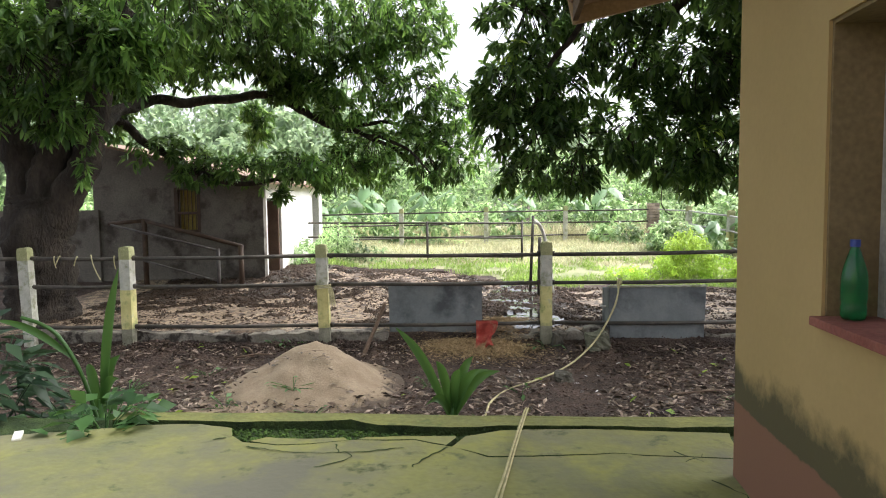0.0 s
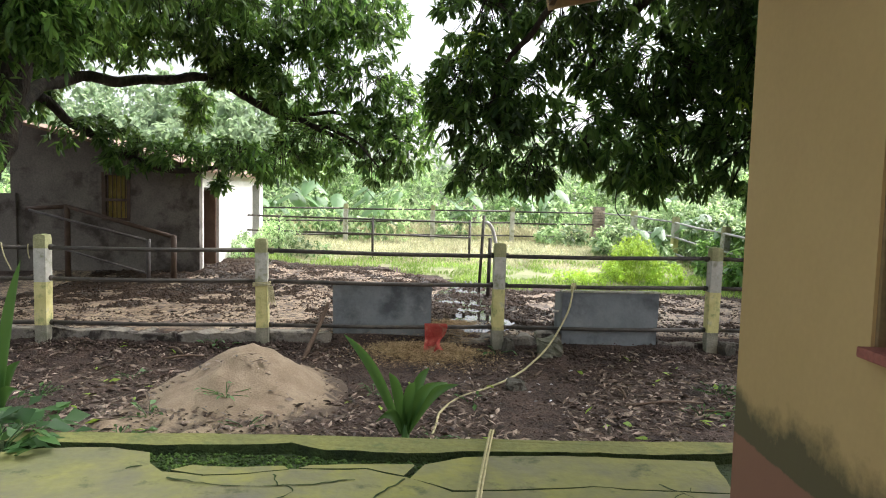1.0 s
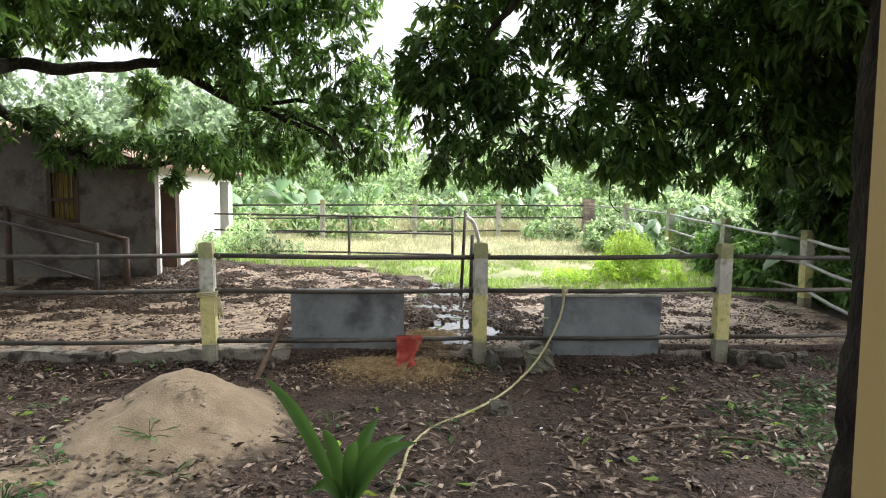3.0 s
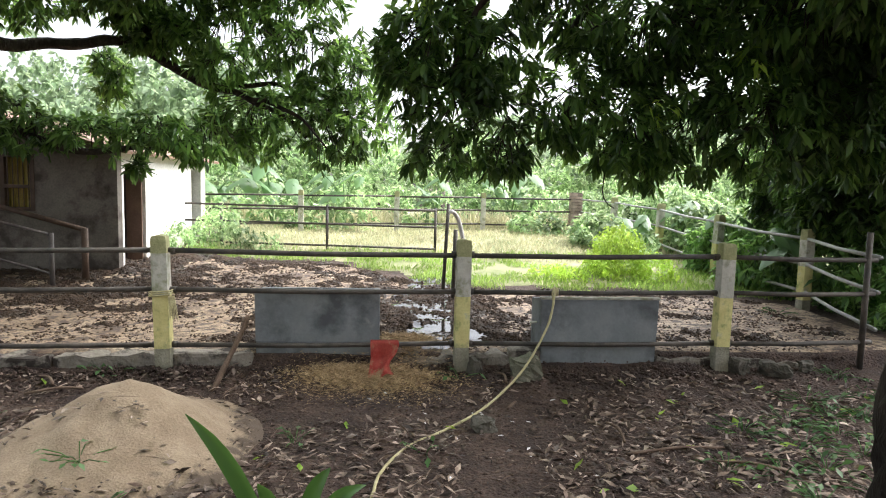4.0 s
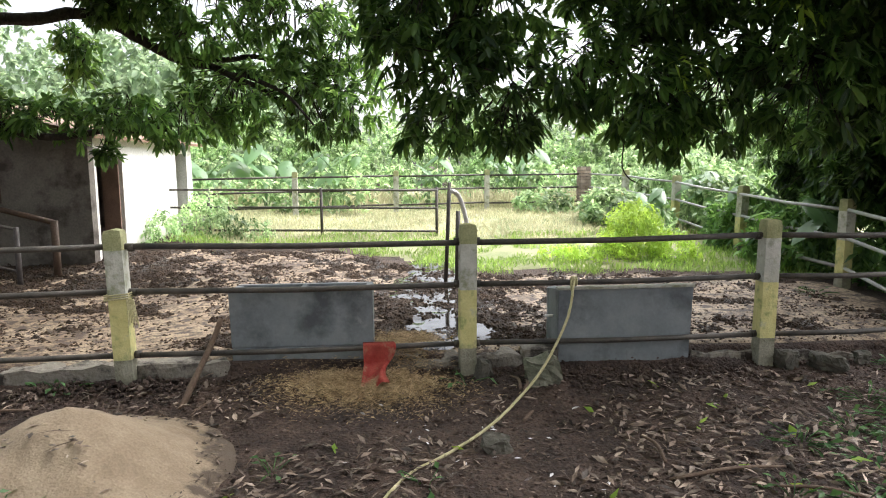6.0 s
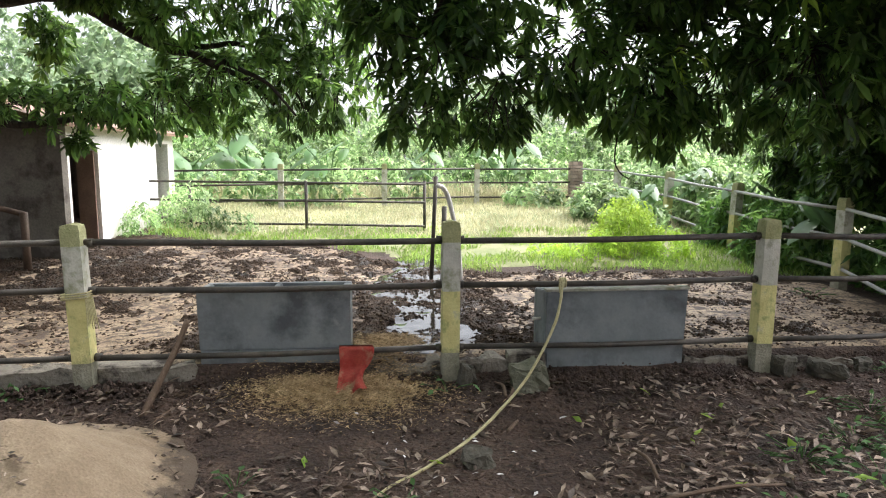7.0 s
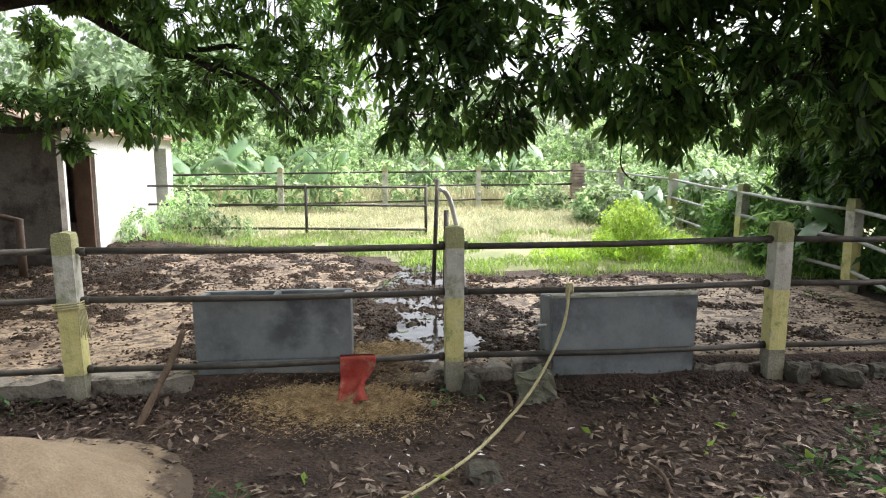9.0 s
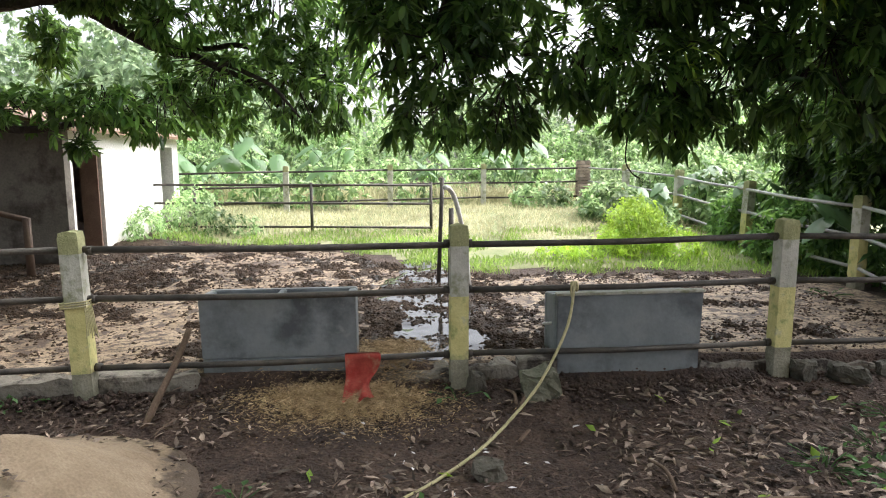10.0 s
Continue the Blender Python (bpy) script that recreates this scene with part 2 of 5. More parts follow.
WINDOW_FRAME = surface("grey_window_frame", [(0.3, 0.29, 0.28), (0.4, 0.39, 0.37)], 6, 0.5, 0.1, 60)
overlay(WALL, (0.1, 0.085, 0.045), 5, 0.28, 0.56, axis=2, z0=1.22, z1=1.58)
overlay(WALL, (0.23, 0.115, 0.078), 7, 0.42, 0.54, axis=2, z0=1.075, z1=1.14)
overlay(GREY_WALL, (0.06, 0.048, 0.04), 1.4, 0.5, 0.62)
overlay(WHITE_WALL, (0.5, 0.42, 0.33), 3, 0.35, 0.6, axis=2, z0=0.3, z1=1.6)
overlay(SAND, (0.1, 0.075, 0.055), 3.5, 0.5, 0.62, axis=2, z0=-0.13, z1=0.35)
overlay(CONCRETE, (0.04, 0.032, 0.026), 4, 0.46, 0.58)
overlay(MUD, (0.03, 0.022, 0.016), 1.6, 0.5, 0.62, 0.12)
overlay(CEMENT, (0.085, 0.095, 0.105), 1.6, 0.5, 0.66)
overlay(CEMENT, (0.3, 0.31, 0.31), 2.5, 0.62, 0.7)
overlay(POST_YELLOW, (0.2, 0.19, 0.14), 5, 0.3, 0.5, axis=2, z0=0.15, z1=0.9)
overlay(POST_YELLOW, (0.3, 0.33, 0.13), 9, 0.52, 0.66)
overlay(POST_WHITE, (0.24, 0.25, 0.15), 7, 0.5, 0.66)
overlay(PATIO, (0.07, 0.08, 0.03), 3.5, 0.62, 0.7)
overlay(KERB_PAINT, (0.1, 0.13, 0.04), 6, 0.56, 0.66)


def glass_material(name, col, rough=0.05):
    m = bpy.data.materials.new(name)
    m.use_nodes = True
    p = m.node_tree.nodes["Principled BSDF"]
    p.inputs["Base Color"].default_value = (*col, 1)
    p.inputs["Roughness"].default_value, p.inputs["Transmission Weight"].default_value, p.inputs["IOR"].default_value = rough, 0.75, 1.45
    return m


GREEN_PLASTIC = glass_material("green_plastic", (0.02, 0.3, 0.1), 0.12)
PANE_GLASS = glass_material("window_glass", (0.8, 0.85, 0.85), 0.02)
CAP_BLUE = surface("blue_plastic_cap", [(0.03, 0.05, 0.25), (0.05, 0.08, 0.32)], 10, 0.4, 0.05, 60)
# Leaves of the distant trees; haze is mixed into their pale colour.
HAZE_LEAF = leaf_material("haze_pale_leaves", (0.18, 0.265, 0.155), (0.35, 0.46, 0.275), 0.6, 0.45)

# ---- building helpers ----


def part(name, bm, material, parent=None, label="", smooth=False):
    me = bpy.data.meshes.new(name)
    bm.normal_update()
    bm.to_mesh(me)
    bm.free()
    if smooth:
        me.polygons.foreach_set("use_smooth", [True] * len(me.polygons))
    for mt in (material if isinstance(material, (list, tuple)) else [material]):
        me.materials.append(mt)
    ob = new(name, me)
    if parent is not None:
        ob.parent = parent
    return tagged(ob, label)


def thing(name, m, label, category, group="", kind=""):
    ob = new(name)
    ob.empty_display_size = 0.1
    ob.matrix_basis = m
    return tagged(ob, label, category, group, kind)


def box(bm, c, s, rot=(0, 0, 0), bev=0.0, mat=0, taper=1.0):
    m = pose(*c, *rot)
    vs = bmesh.ops.create_cube(bm, size=1.0)["verts"]
    for v in vs:
        k = taper if v.co.z > 0 else 1.0
        v.co = Vector((v.co.x * s[0] * k, v.co.y * s[1] * k, v.co.z * s[2]))
    if bev:
        es = list({e for v in vs for e in v.link_edges})
        r = bmesh.ops.bevel(bm, geom=es, offset=bev, segments=2, affect='EDGES', profile=0.7)
        vs = list({v for v in bm.verts if v in set(r["verts"])} | {v for v in vs if v.is_valid})
    fs = {f for v in vs for f in v.link_faces}
    for f in fs:
        f.material_index = mat
    bmesh.ops.transform(bm, matrix=m, verts=list(vs))
    return vs


def tube(bm, pts, rad, seg=8, wob=0.0, caps=True, seed=0):
    pts = [Vector(p) for p in pts]
    rr = rad if isinstance(rad, (list, tuple)) else [rad] * len(pts)
    rings = []
    rng = random.Random(seed)
    prev = None
    for i, p in enumerate(pts):
        d = (pts[min(i + 1, len(pts) - 1)] - pts[max(i - 1, 0)]).normalized()
        a = prev if prev is not None else d.orthogonal()
        a = (a - d * a.dot(d)).normalized()
        prev = a
        b = d.cross(a)
        ring = []
        for k in range(seg):
            an = 2 * math.pi * k / seg
            r = rr[i] * (1 + wob * (rng.random() - 0.5))
            ring.append(bm.verts.new(p + (a * math.cos(an) + b * math.sin(an)) * r))
        rings.append(ring)
    for i in range(len(rings) - 1):
        for k in range(seg):
            bm.faces.new((rings[i][k], rings[i][(k + 1) % seg], rings[i + 1][(k + 1) % seg], rings[i + 1][k]))
    if caps:
        bm.faces.new(rings[0][::-1])
        bm.faces.new(rings[-1])
    return rings


def curve_pts(ctrl, n):
    """A smooth line of n points through the control points."""
    c = [Vector(p) for p in ctrl]
    c = [c[0] * 2 - c[1]] + c + [c[-1] * 2 - c[-2]]
    out = []
    segs = len(c) - 3
    for i in range(n):
        u = i / (n - 1) * segs
        k = min(int(u), segs - 1)
        t = u - k
        p0, p1, p2, p3 = c[k:k + 4]
        out.append(0.5 * ((2 * p1) + (p2 - p0) * t + (2 * p0 - 5 * p1 + 4 * p2 - p3) * t * t + (3 * p1 - p0 - 3 * p2 + p3) * t ** 3))
    return out


def mesh_np(name, verts, quads, material, parent=None, label="", smooth=False):
    """A mesh from numpy arrays: verts (n, 3), quads (m, 4)."""
    me = bpy.data.meshes.new(name)
    me.vertices.add(len(verts))
    me.vertices.foreach_set("co", np.ascontiguousarray(verts, np.float32).ravel())
    k = quads.shape[1]
    me.loops.add(quads.size)
    me.loops.foreach_set("vertex_index", quads.astype(np.int32).ravel())
    me.polygons.add(len(quads))
    me.polygons.foreach_set("loop_start", np.arange(0, quads.size, k, dtype=np.int32))
    if smooth:
        me.polygons.foreach_set("use_smooth", np.ones(len(quads), bool))
    me.update(calc_edges=True)
    me.materials.append(material)
    ob = new(name, me)
    if parent is not None:
        ob.parent = parent
    return tagged(ob, label)


def unit(v):
    return v / np.maximum(np.linalg.norm(v, axis=1, keepdims=True), 1e-6)


def leaf_arrays(pos, way, up, length, width, fold=0.25, droop=0.25):
    """Folded, drooping lance-shaped leaves: base, two sides, mid-rib, tip."""
    n = len(pos)
    way = unit(way)
    side = unit(np.cross(way, up))
    nor = np.cross(side, way)
    L, W = length[:, None], width[:, None]
    base = pos
    mid = pos + way * L * 0.5 - nor * W * fold
    tip = pos + way * L - np.array([0, 0, 1.0]) * L * droop
    lft = pos + way * L * 0.45 + side * W * 0.5
    rgt = pos + way * L * 0.45 - side * W * 0.5
    v = np.stack([base, lft, rgt, mid, tip], 1).reshape(-1, 3)
    o = np.arange(n)[:, None] * 5
    q = np.concatenate([o + np.array([[0, 3, 4, 1]]), o + np.array([[0, 2, 4, 3]])], 0)
    return v, q


def oblong_arrays(pos, way, up, length, width, fold=0.25, droop=0.25):
    """Folded, drooping oblong leaves with rounded shoulders and a short tip."""
    n = len(pos)
    way = unit(way)
    side = unit(np.cross(way, up))
    nor = np.cross(side, way)
    L, W = length[:, None], width[:, None]
    low = np.array([0, 0, 1.0]) * L * droop
    mid = pos + way * L * 0.5 - nor * W * fold - low * 0.2
    tip = pos + way * L - low
    rows = [pos, mid, tip]
    for s in (1, -1):
        rows += [pos + way * L * 0.22 + side * W * 0.36 * s, pos + way * L * 0.62 + side * W * 0.5 * s - low * 0.35, pos + way * L * 0.86 + side * W * 0.3 * s - low * 0.75]
    v = np.stack(rows, 1).reshape(-1, 3)
    o = np.arange(n)[:, None] * 9
    q = np.concatenate([o + np.array([k]) for k in ([0, 1, 4, 3], [1, 2, 5, 4], [0, 6, 7, 1], [1, 7, 8, 2])], 0)
    return v, q


def whorls(rng, tips, out_dir, per, L0, L1, wr=0.22, hang=0.5, shape=leaf_arrays):
    """Leaves in whorls round twig tips."""
    n = len(tips)
    pos = np.repeat(tips, per, 0) + rng.normal(0, 0.03, (n * per, 3))
    d = np.repeat(out_dir, per, 0)
    ran = rng.normal(0, 1, (n * per, 3))
    ran = unit(ran - d * np.sum(ran * d, 1, keepdims=True) * 0.8)
    way = unit(d * 0.35 + ran * rng.uniform(0.6, 1.1, (n * per, 1)) + np.array([0, 0, -hang]))
    L = rng.uniform(L0, L1, n * per) * np.repeat(rng.uniform(0.8, 1.15, n), per)
    return shape(pos, way, unit(rng.normal(0, 0.4, (n * per, 3)) + np.array([0, 0, 1.0])), L, L * wr * rng.uniform(0.8, 1.2, n * per))


def blob_points(rng, blobs, count, hollow=0.55):
    """Points and outward ways in a set of ellipsoids (x, y, z, rx, ry, rz), more of them near the skins."""
    b = np.array(blobs, float)
    vol = (b[:, 3] * b[:, 4] * b[:, 5]) ** 0.8
    pick = rng.choice(len(b), count, p=vol / vol.sum())
    d = unit(rng.normal(0, 1, (count, 3)))
    r = rng.uniform(hollow ** 3, 1, count) ** (1 / 3)
    p = b[pick, :3] + d * r[:, None] * b[pick, 3:]
    return p, unit(d / b[pick, 3:])


# ---- ground ----
YARD_Z, PEN_Z = -0.2, 0.14
rng = np.random.default_rng(3)


def smooth_step(a, b, v):
    t = min(1, max(0, (v - a) / (b - a)))
    return t * t * (3 - 2 * t)


def fence_y(x):
    return 9.72 + 0.085 * (x - 0.5)


def fbm(x, y, s, seed=0.0, octaves=4):
    return sum(noise.noise(Vector((x * s * 2 ** k, y * s * 2 ** k, seed + k * 7))) / 2 ** k for k in range(octaves))


def rise(y):
    """The land climbs a little towards the far fence."""
    return 0.38 * smooth_step(12.0, 24.0, y)


def ground_z(x, y):
    f = fence_y(x)
    bank = 0.19 - 0.04 * smooth_step(2.6, 4.0, x)
    z = YARD_Z + bank * smooth_step(f - 1.0, f - 0.02, y) + (PEN_Z + 0.18 - bank) * smooth_step(f + 0.0, f + 0.14, y)
    z += rise(y) + 0.12 * smooth_step(13.2, 15.5, y) * smooth_step(-3.5, -5.2, x)
    z += 0.03 * noise.noise(Vector((x * 0.9, y * 0.9, 0))) + 0.02 * noise.noise(Vector((x * 4, y * 4, 5))) * smooth_step(f + 0.3, f - 0.2, y)
    z += smooth_step(26, 60, y) * 0.6 * noise.noise(Vector((x * 0.06, y * 0.06, 2)))
    return z


def sheet(name, xs, ys, zf, material, label, category, kind="structure"):
    nx, ny = len(xs), len(ys)
    v = np.array([(x, y, zf(x, y)) for y in ys for x in xs])
    i = np.arange((nx - 1) * (ny - 1))
    a = (i // (nx - 1)) * nx + i % (nx - 1)
    q = np.stack([a, a + 1, a + 1 + nx, a + nx], 1)
    return tagged(mesh_np(name, v, q, material, smooth=True), label, category, kind=kind)


def steps(*spans):
    out = []
    for a, b, n in spans:
        out += [a + (b - a) * i / n for i in range(n)]
    return out + [spans[-1][1]]


sheet("ground", steps((-900, -40, 8), (-40, -9, 12), (-9, 9, 180), (9, 40, 12), (40, 900, 8)),
      steps((-300, 3, 6), (3, 13, 120), (13, 26, 50), (26, 60, 12), (60, 900, 8)), ground_z, SOIL,
      "dark damp soil strewn with fallen leaves", "ground")


def pen_edge(x):
    """The far edge of the pen's hard floor."""
    return 14.4 + 2.7 * smooth_step(0.8, -2.4, x) - 0.8 * smooth_step(3.5, 6.2, x) + 0.25 * fbm(x, 3.0, 1.1, 4)


def slab_z(x, y):
    z = max(ground_z(x, y), PEN_Z - 0.03) + 0.018
    edge = min(y - fence_y(x) - 0.1, pen_edge(x) - y)
    return z - 0.1 * smooth_step(0.12, -0.02, edge) - 0.8 * smooth_step(0.05, -0.35, edge)


sheet("pen_floor", list(np.linspace(-8.8, 6.2, 153)), list(np.linspace(8.9, 17.9, 105)), slab_z, SLAB,
      "pale worn hard floor of the pen, soiled with dung", "floor")


def mud_z(x, y):
    n = 1.2 * fbm(x, y, 1.7, 11, 4) + 0.6 * noise.noise(Vector((x * 7, y * 9, 3))) + 0.75 * noise.noise(Vector((x * 15, y * 17, 7)))
    wet = math.exp(-((x - 0.35) / 1.5) ** 2) * smooth_step(15.3, 12.5, y) * smooth_step(9.9, 10.6, y)
    shed_side = smooth_step(-2.5, -5.5, x) * smooth_step(10.8, 12.5, y)
    back = smooth_step(11.8, 13.2, y) * smooth_step(1.5, -1.0, x)
    far_edge = smooth_step(0.9, 0.0, abs(y - pen_edge(x))) * 0.4
    amount = -0.26 + 0.68 * wet + 0.52 * shed_side + 0.22 * back + far_edge
    h = 0.1 * (n * 0.8 + amount)
    if h > 0.055:
        h = 0.045 + (h - 0.055) * 0.3 + 0.01
    edge = y - fence_y(x) - 0.25
    return slab_z(x, y) + h - 0.02 - 0.2 * smooth_step(0.15, -0.1, edge)


sheet("mud", list(np.linspace(-7.6, 5.8, 520)), list(np.linspace(9.6, 17.6, 300)), mud_z, MUD,
      "trampled wet dark mud and dung on the pen floor", "mud")
sheet("meadow", list(np.linspace(-40, 40, 160)), list(np.linspace(12.5, 40, 110)),
      lambda x, y: ground_z(x, y) + 0.02 - 0.3 * smooth_step(0.5, -0.1, y - pen_edge(x)) - (0.3 if y < 22 and x < -5.3 else 0), MEADOW, "pale dry and green turf beyond the pen", "ground")


def water_z(x, y):
    """Water standing between the hoof prints; it sinks under the mud at its rim."""
    cx = 0.3 + 0.12 * math.sin(y * 1.3)
    r = abs((x - cx) / (0.6 + 0.3 * fbm(x, y, 1.3, 61, 2))) ** 2 + abs((y - 12.9) / 3.1) ** 4
    return PEN_Z + 0.024 + rise(y) - 0.035 * max(0, fbm(x, y * 0.6, 3.2, 63, 3) - 0.05) - 0.042 * smooth_step(0.35, 1.3, r) - 0.05 * smooth_step(1.2, 1.6, r)


sheet("puddle", list(np.linspace(-0.9, 1.5, 60)), list(np.linspace(9.95, 16.2, 110)), water_z, WATER, "shallow water shining between the hoof prints", "puddle")

# ---- patio ----
PATIO_Z = 0.72


def slab_piece(name, outline, z0, z1, material, parent):
    bm = bmesh.new()
    low = [bm.verts.new((x, y, z0)) for x, y in outline]
    top = [bm.verts.new((x, y, z1 + 0.004 * noise.noise(Vector((x * 3, y * 3, 0))))) for x, y in outline]
    bm.faces.new(top)
    bm.faces.new(low[::-1])
    n = len(outline)
    for i in range(n):
        bm.faces.new((low[i], low[(i + 1) % n], top[(i + 1) % n], top[i])).material_index = 1
    bmesh.ops.recalc_face_normals(bm, faces=bm.faces)
    return part(name, bm, [material, MOSS], parent)


def rough_line(pts, step=0.07, amp=0.018, seed=0):
    """A line through plan points, broken into short uneven steps."""
    out = []
    for (xa, ya), (xb, yb) in zip(pts[:-1], pts[1:]):
        n = max(1, int(math.hypot(xb - xa, yb - ya) / step))
        for i in range(n):
            u = i / n
            x, y = xa + (xb - xa) * u, ya + (yb - ya) * u
            k = amp if out else 0
            out.append((x + k * noise.noise(Vector((x * 9, y * 9, seed))), y + k * noise.noise(Vector((x * 9, y * 9, seed + 5)))))
    return out + [pts[-1]]


bm = bmesh.new()
box(bm, (-1.0, 0.52, 0.24), (5.6, 7.1, 0.88))
patio = part("patio", bm, MOSS)
tagged(patio, "mossy yellow-painted cement patio with a cracked edge", "patio", kind="structure")
kerb_in = [(-2.238, 3.921), (-1.919, 3.925), (-1.462, 3.933), (-0.822, 4.005), (-0.639, 3.929), (-0.228, 3.935), (-0.018, 3.963), (0.365, 3.997), (0.730, 4.011), (1.005, 4.003), (1.570, 4.091)]
kerb_out = [(1.59, 4.22), (0.9, 4.19), (0.15, 4.15), (-0.5, 4.13), (-1.2, 4.11), (-1.75, 4.085), (-2.24, 4.06)]
slab_piece("kerb", rough_line(kerb_in, seed=1) + rough_line(kerb_out, amp=0.008, seed=2), -0.2, 0.735, KERB_PAINT, patio)
crack = [(-2.008, 3.882), (-1.689, 3.923), (-1.479, 3.867), (-1.423, 3.748), (-1.331, 3.658), (-1.139, 3.633), (-0.956, 3.654), (-0.747, 3.719), (-0.409, 3.751), (-0.216, 3.674), (-0.014, 3.542), (0.278, 3.572), (0.615, 3.632), (0.917, 3.616), (1.237, 3.610)]
floor_rest = rough_line([(-3.741, 3.470), (-2.738, 3.659), (-2.373, 3.758)] + crack, seed=3) + [(1.291, -2.591), (-3.686, -2.786)]
slab_piece("floor_slab", floor_rest, 0.5, PATIO_Z, PATIO, patio)
slab_piece("floor_piece", rough_line([(-1.304, 3.688), (-1.139, 3.652), (-0.956, 3.673), (-0.774, 3.732), (-0.802, 3.773), (-1.003, 3.737), (-1.231, 3.756)], seed=3, amp=0.008), 0.5, 0.715, PATIO, patio)
slab_piece("floor_piece", rough_line([(-0.729, 3.743), (-0.409, 3.769), (-0.235, 3.702), (-0.190, 3.815), (-0.199, 3.834), (-0.455, 3.814), (-0.683, 3.787)], seed=3, amp=0.008), 0.5, 0.717, PATIO, patio)
slab_piece("floor_piece", rough_line([(-0.203, 3.670), (-0.005, 3.561), (0.278, 3.591), (0.615, 3.646), (0.917, 3.630), (1.237, 3.624), (1.280, 3.983), (0.960, 3.989), (0.549, 4.001), (0.047, 3.944), (-0.145, 3.836)], seed=3, amp=0.01), 0.5, 0.718, PATIO, patio)

mp = np.stack([rng.uniform(-2.1, 1.2, 4200), 0 * rng.uniform(0, 1, 4200), rng.uniform(0.672, 0.69, 4200)], 1)
mp[:, 1] = np.where((mp[:, 0] > -1.42) & (mp[:, 0] < -0.2), rng.uniform(3.74, 3.97, 4200), rng.uniform(3.84, 4.02, 4200))
base6 = np.array([(1, 0, 0), (0, 1, 0), (-1, 0, 0), (0, -1, 0), (0, 0, 0.7), (0, 0, -0.8)], float)
mv = (mp[:, None, :] + base6[None] * rng.uniform(0.004, 0.016, (4200, 1, 1)) * rng.uniform(0.6, 1.4, (4200, 6, 1))).reshape(-1, 3)
mt = np.array([(0, 1, 4), (1, 2, 4), (2, 3, 4), (3, 0, 4), (1, 0, 5), (2, 1, 5), (3, 2, 5), (0, 3, 5)])
tagged(mesh_np("moss", mv, (np.arange(4200)[:, None, None] * 6 + mt[None]).reshape(-1, 3), MOSS_TUFT), "dark green moss in the broken patio edge", "moss", kind="stuff")

# ---- house beside the patio ----
HX, HY = 1.12, 3.4
WY0, WY1, WZ0, WZ1 = 1.32, 2.57, 1.58, 2.55
bm = bmesh.new()
T = 0.24
box(bm, (HX + T / 2, (HY + WY1) / 2, 1.9), (T, HY - WY1, 3.8))
box(bm, (HX + T / 2, (WY0 - 3) / 2, 1.9), (T, WY0 + 3, 3.8))
box(bm, (HX + T / 2, (WY0 + WY1) / 2, WZ0 / 2), (T, WY1 - WY0, WZ0))
box(bm, (HX + T / 2, (WY0 + WY1) / 2, (WZ1 + 3.8) / 2), (T, WY1 - WY0, 3.8 - WZ1))
box(bm, (HX + T + 2.5, HY - T / 2, 1.9), (5.0, T, 3.8))
bmesh.ops.remove_doubles(bm, verts=bm.verts, dist=0.0005)
tagged(part("wall_house", bm, WALL), "ochre painted house wall with damp and moss stains at its foot", "wall", kind="structure")
bm = bmesh.new()
box(bm, (HX + 1.0, -3.12, 1.9), (2.4, T, 3.8))
box(bm, (HX + 5.0, 0.1, 1.9), (T, 6.2, 3.8))
tagged(part("wall_back", bm, WALL), "plain ochre wall closing the house", "wall", kind="structure")
# Unseen wall, added behind the patio to keep low sky off the yard.
bm = bmesh.new()
box(bm, (-2.4, -3.12, 1.9), (4.6, T, 3.8))
tagged(part("wall_sky_block", bm, WALL), "added unseen ochre wall behind the patio, blocking low sky", "wall", kind="structure")
window = thing("window_1", pose(HX + 0.19, (WY0 + WY1) / 2, WZ0), "grey-framed house window with a red-oxide sill", "window", kind="structure")
wl_, wh = WY1 - WY0, WZ1 - WZ0
for nm, c, s in (("frame_post", (0, wl_ / 2 - 0.025, wh / 2), (0.05, 0.05, wh)), ("frame_post", (0, -wl_ / 2 + 0.025, wh / 2), (0.05, 0.05, wh)),
                 ("frame_post", (0, 0, wh / 2), (0.045, 0.05, wh - 0.1)), ("frame_bar", (0, 0, 0.025), (0.05, wl_ - 0.1, 0.05)), ("frame_bar", (0, 0, wh - 0.025), (0.05, wl_ - 0.1, 0.05))):
    bm = bmesh.new()
    box(bm, c, s, bev=0.005)
    part(nm, bm, WINDOW_FRAME, window)
for sgn in (-1, 1):
    bm = bmesh.new()
    box(bm, (0.0, sgn * wl_ / 4, wh / 2), (0.006, wl_ / 2 - 0.08, wh - 0.1))
    part("pane", bm, PANE_GLASS, window).visible_shadow = False
# Thin boards added in the reveal; their dark brown carries its shade.
for c, s in (((-0.08, wl_ / 2 - 0.007, wh / 2), (0.2, 0.014, wh)), ((-0.08, -wl_ / 2 + 0.007, wh / 2), (0.2, 0.014, wh)), ((-0.08, 0, wh - 0.007), (0.2, wl_ - 0.03, 0.014))):
    bm = bmesh.new()
    box(bm, c, s, bev=0.002)
    part("shade_board", bm, REVEAL_SHADE, window, "brown boards added to darken the window reveal")
bm = bmesh.new()
box(bm, (-0.115, 0, 0.012), (0.23, wl_ - 0.004, 0.03), bev=0.006)
part("sill", bm, RED_PAINT, window, "chipped red-oxide painted sill")


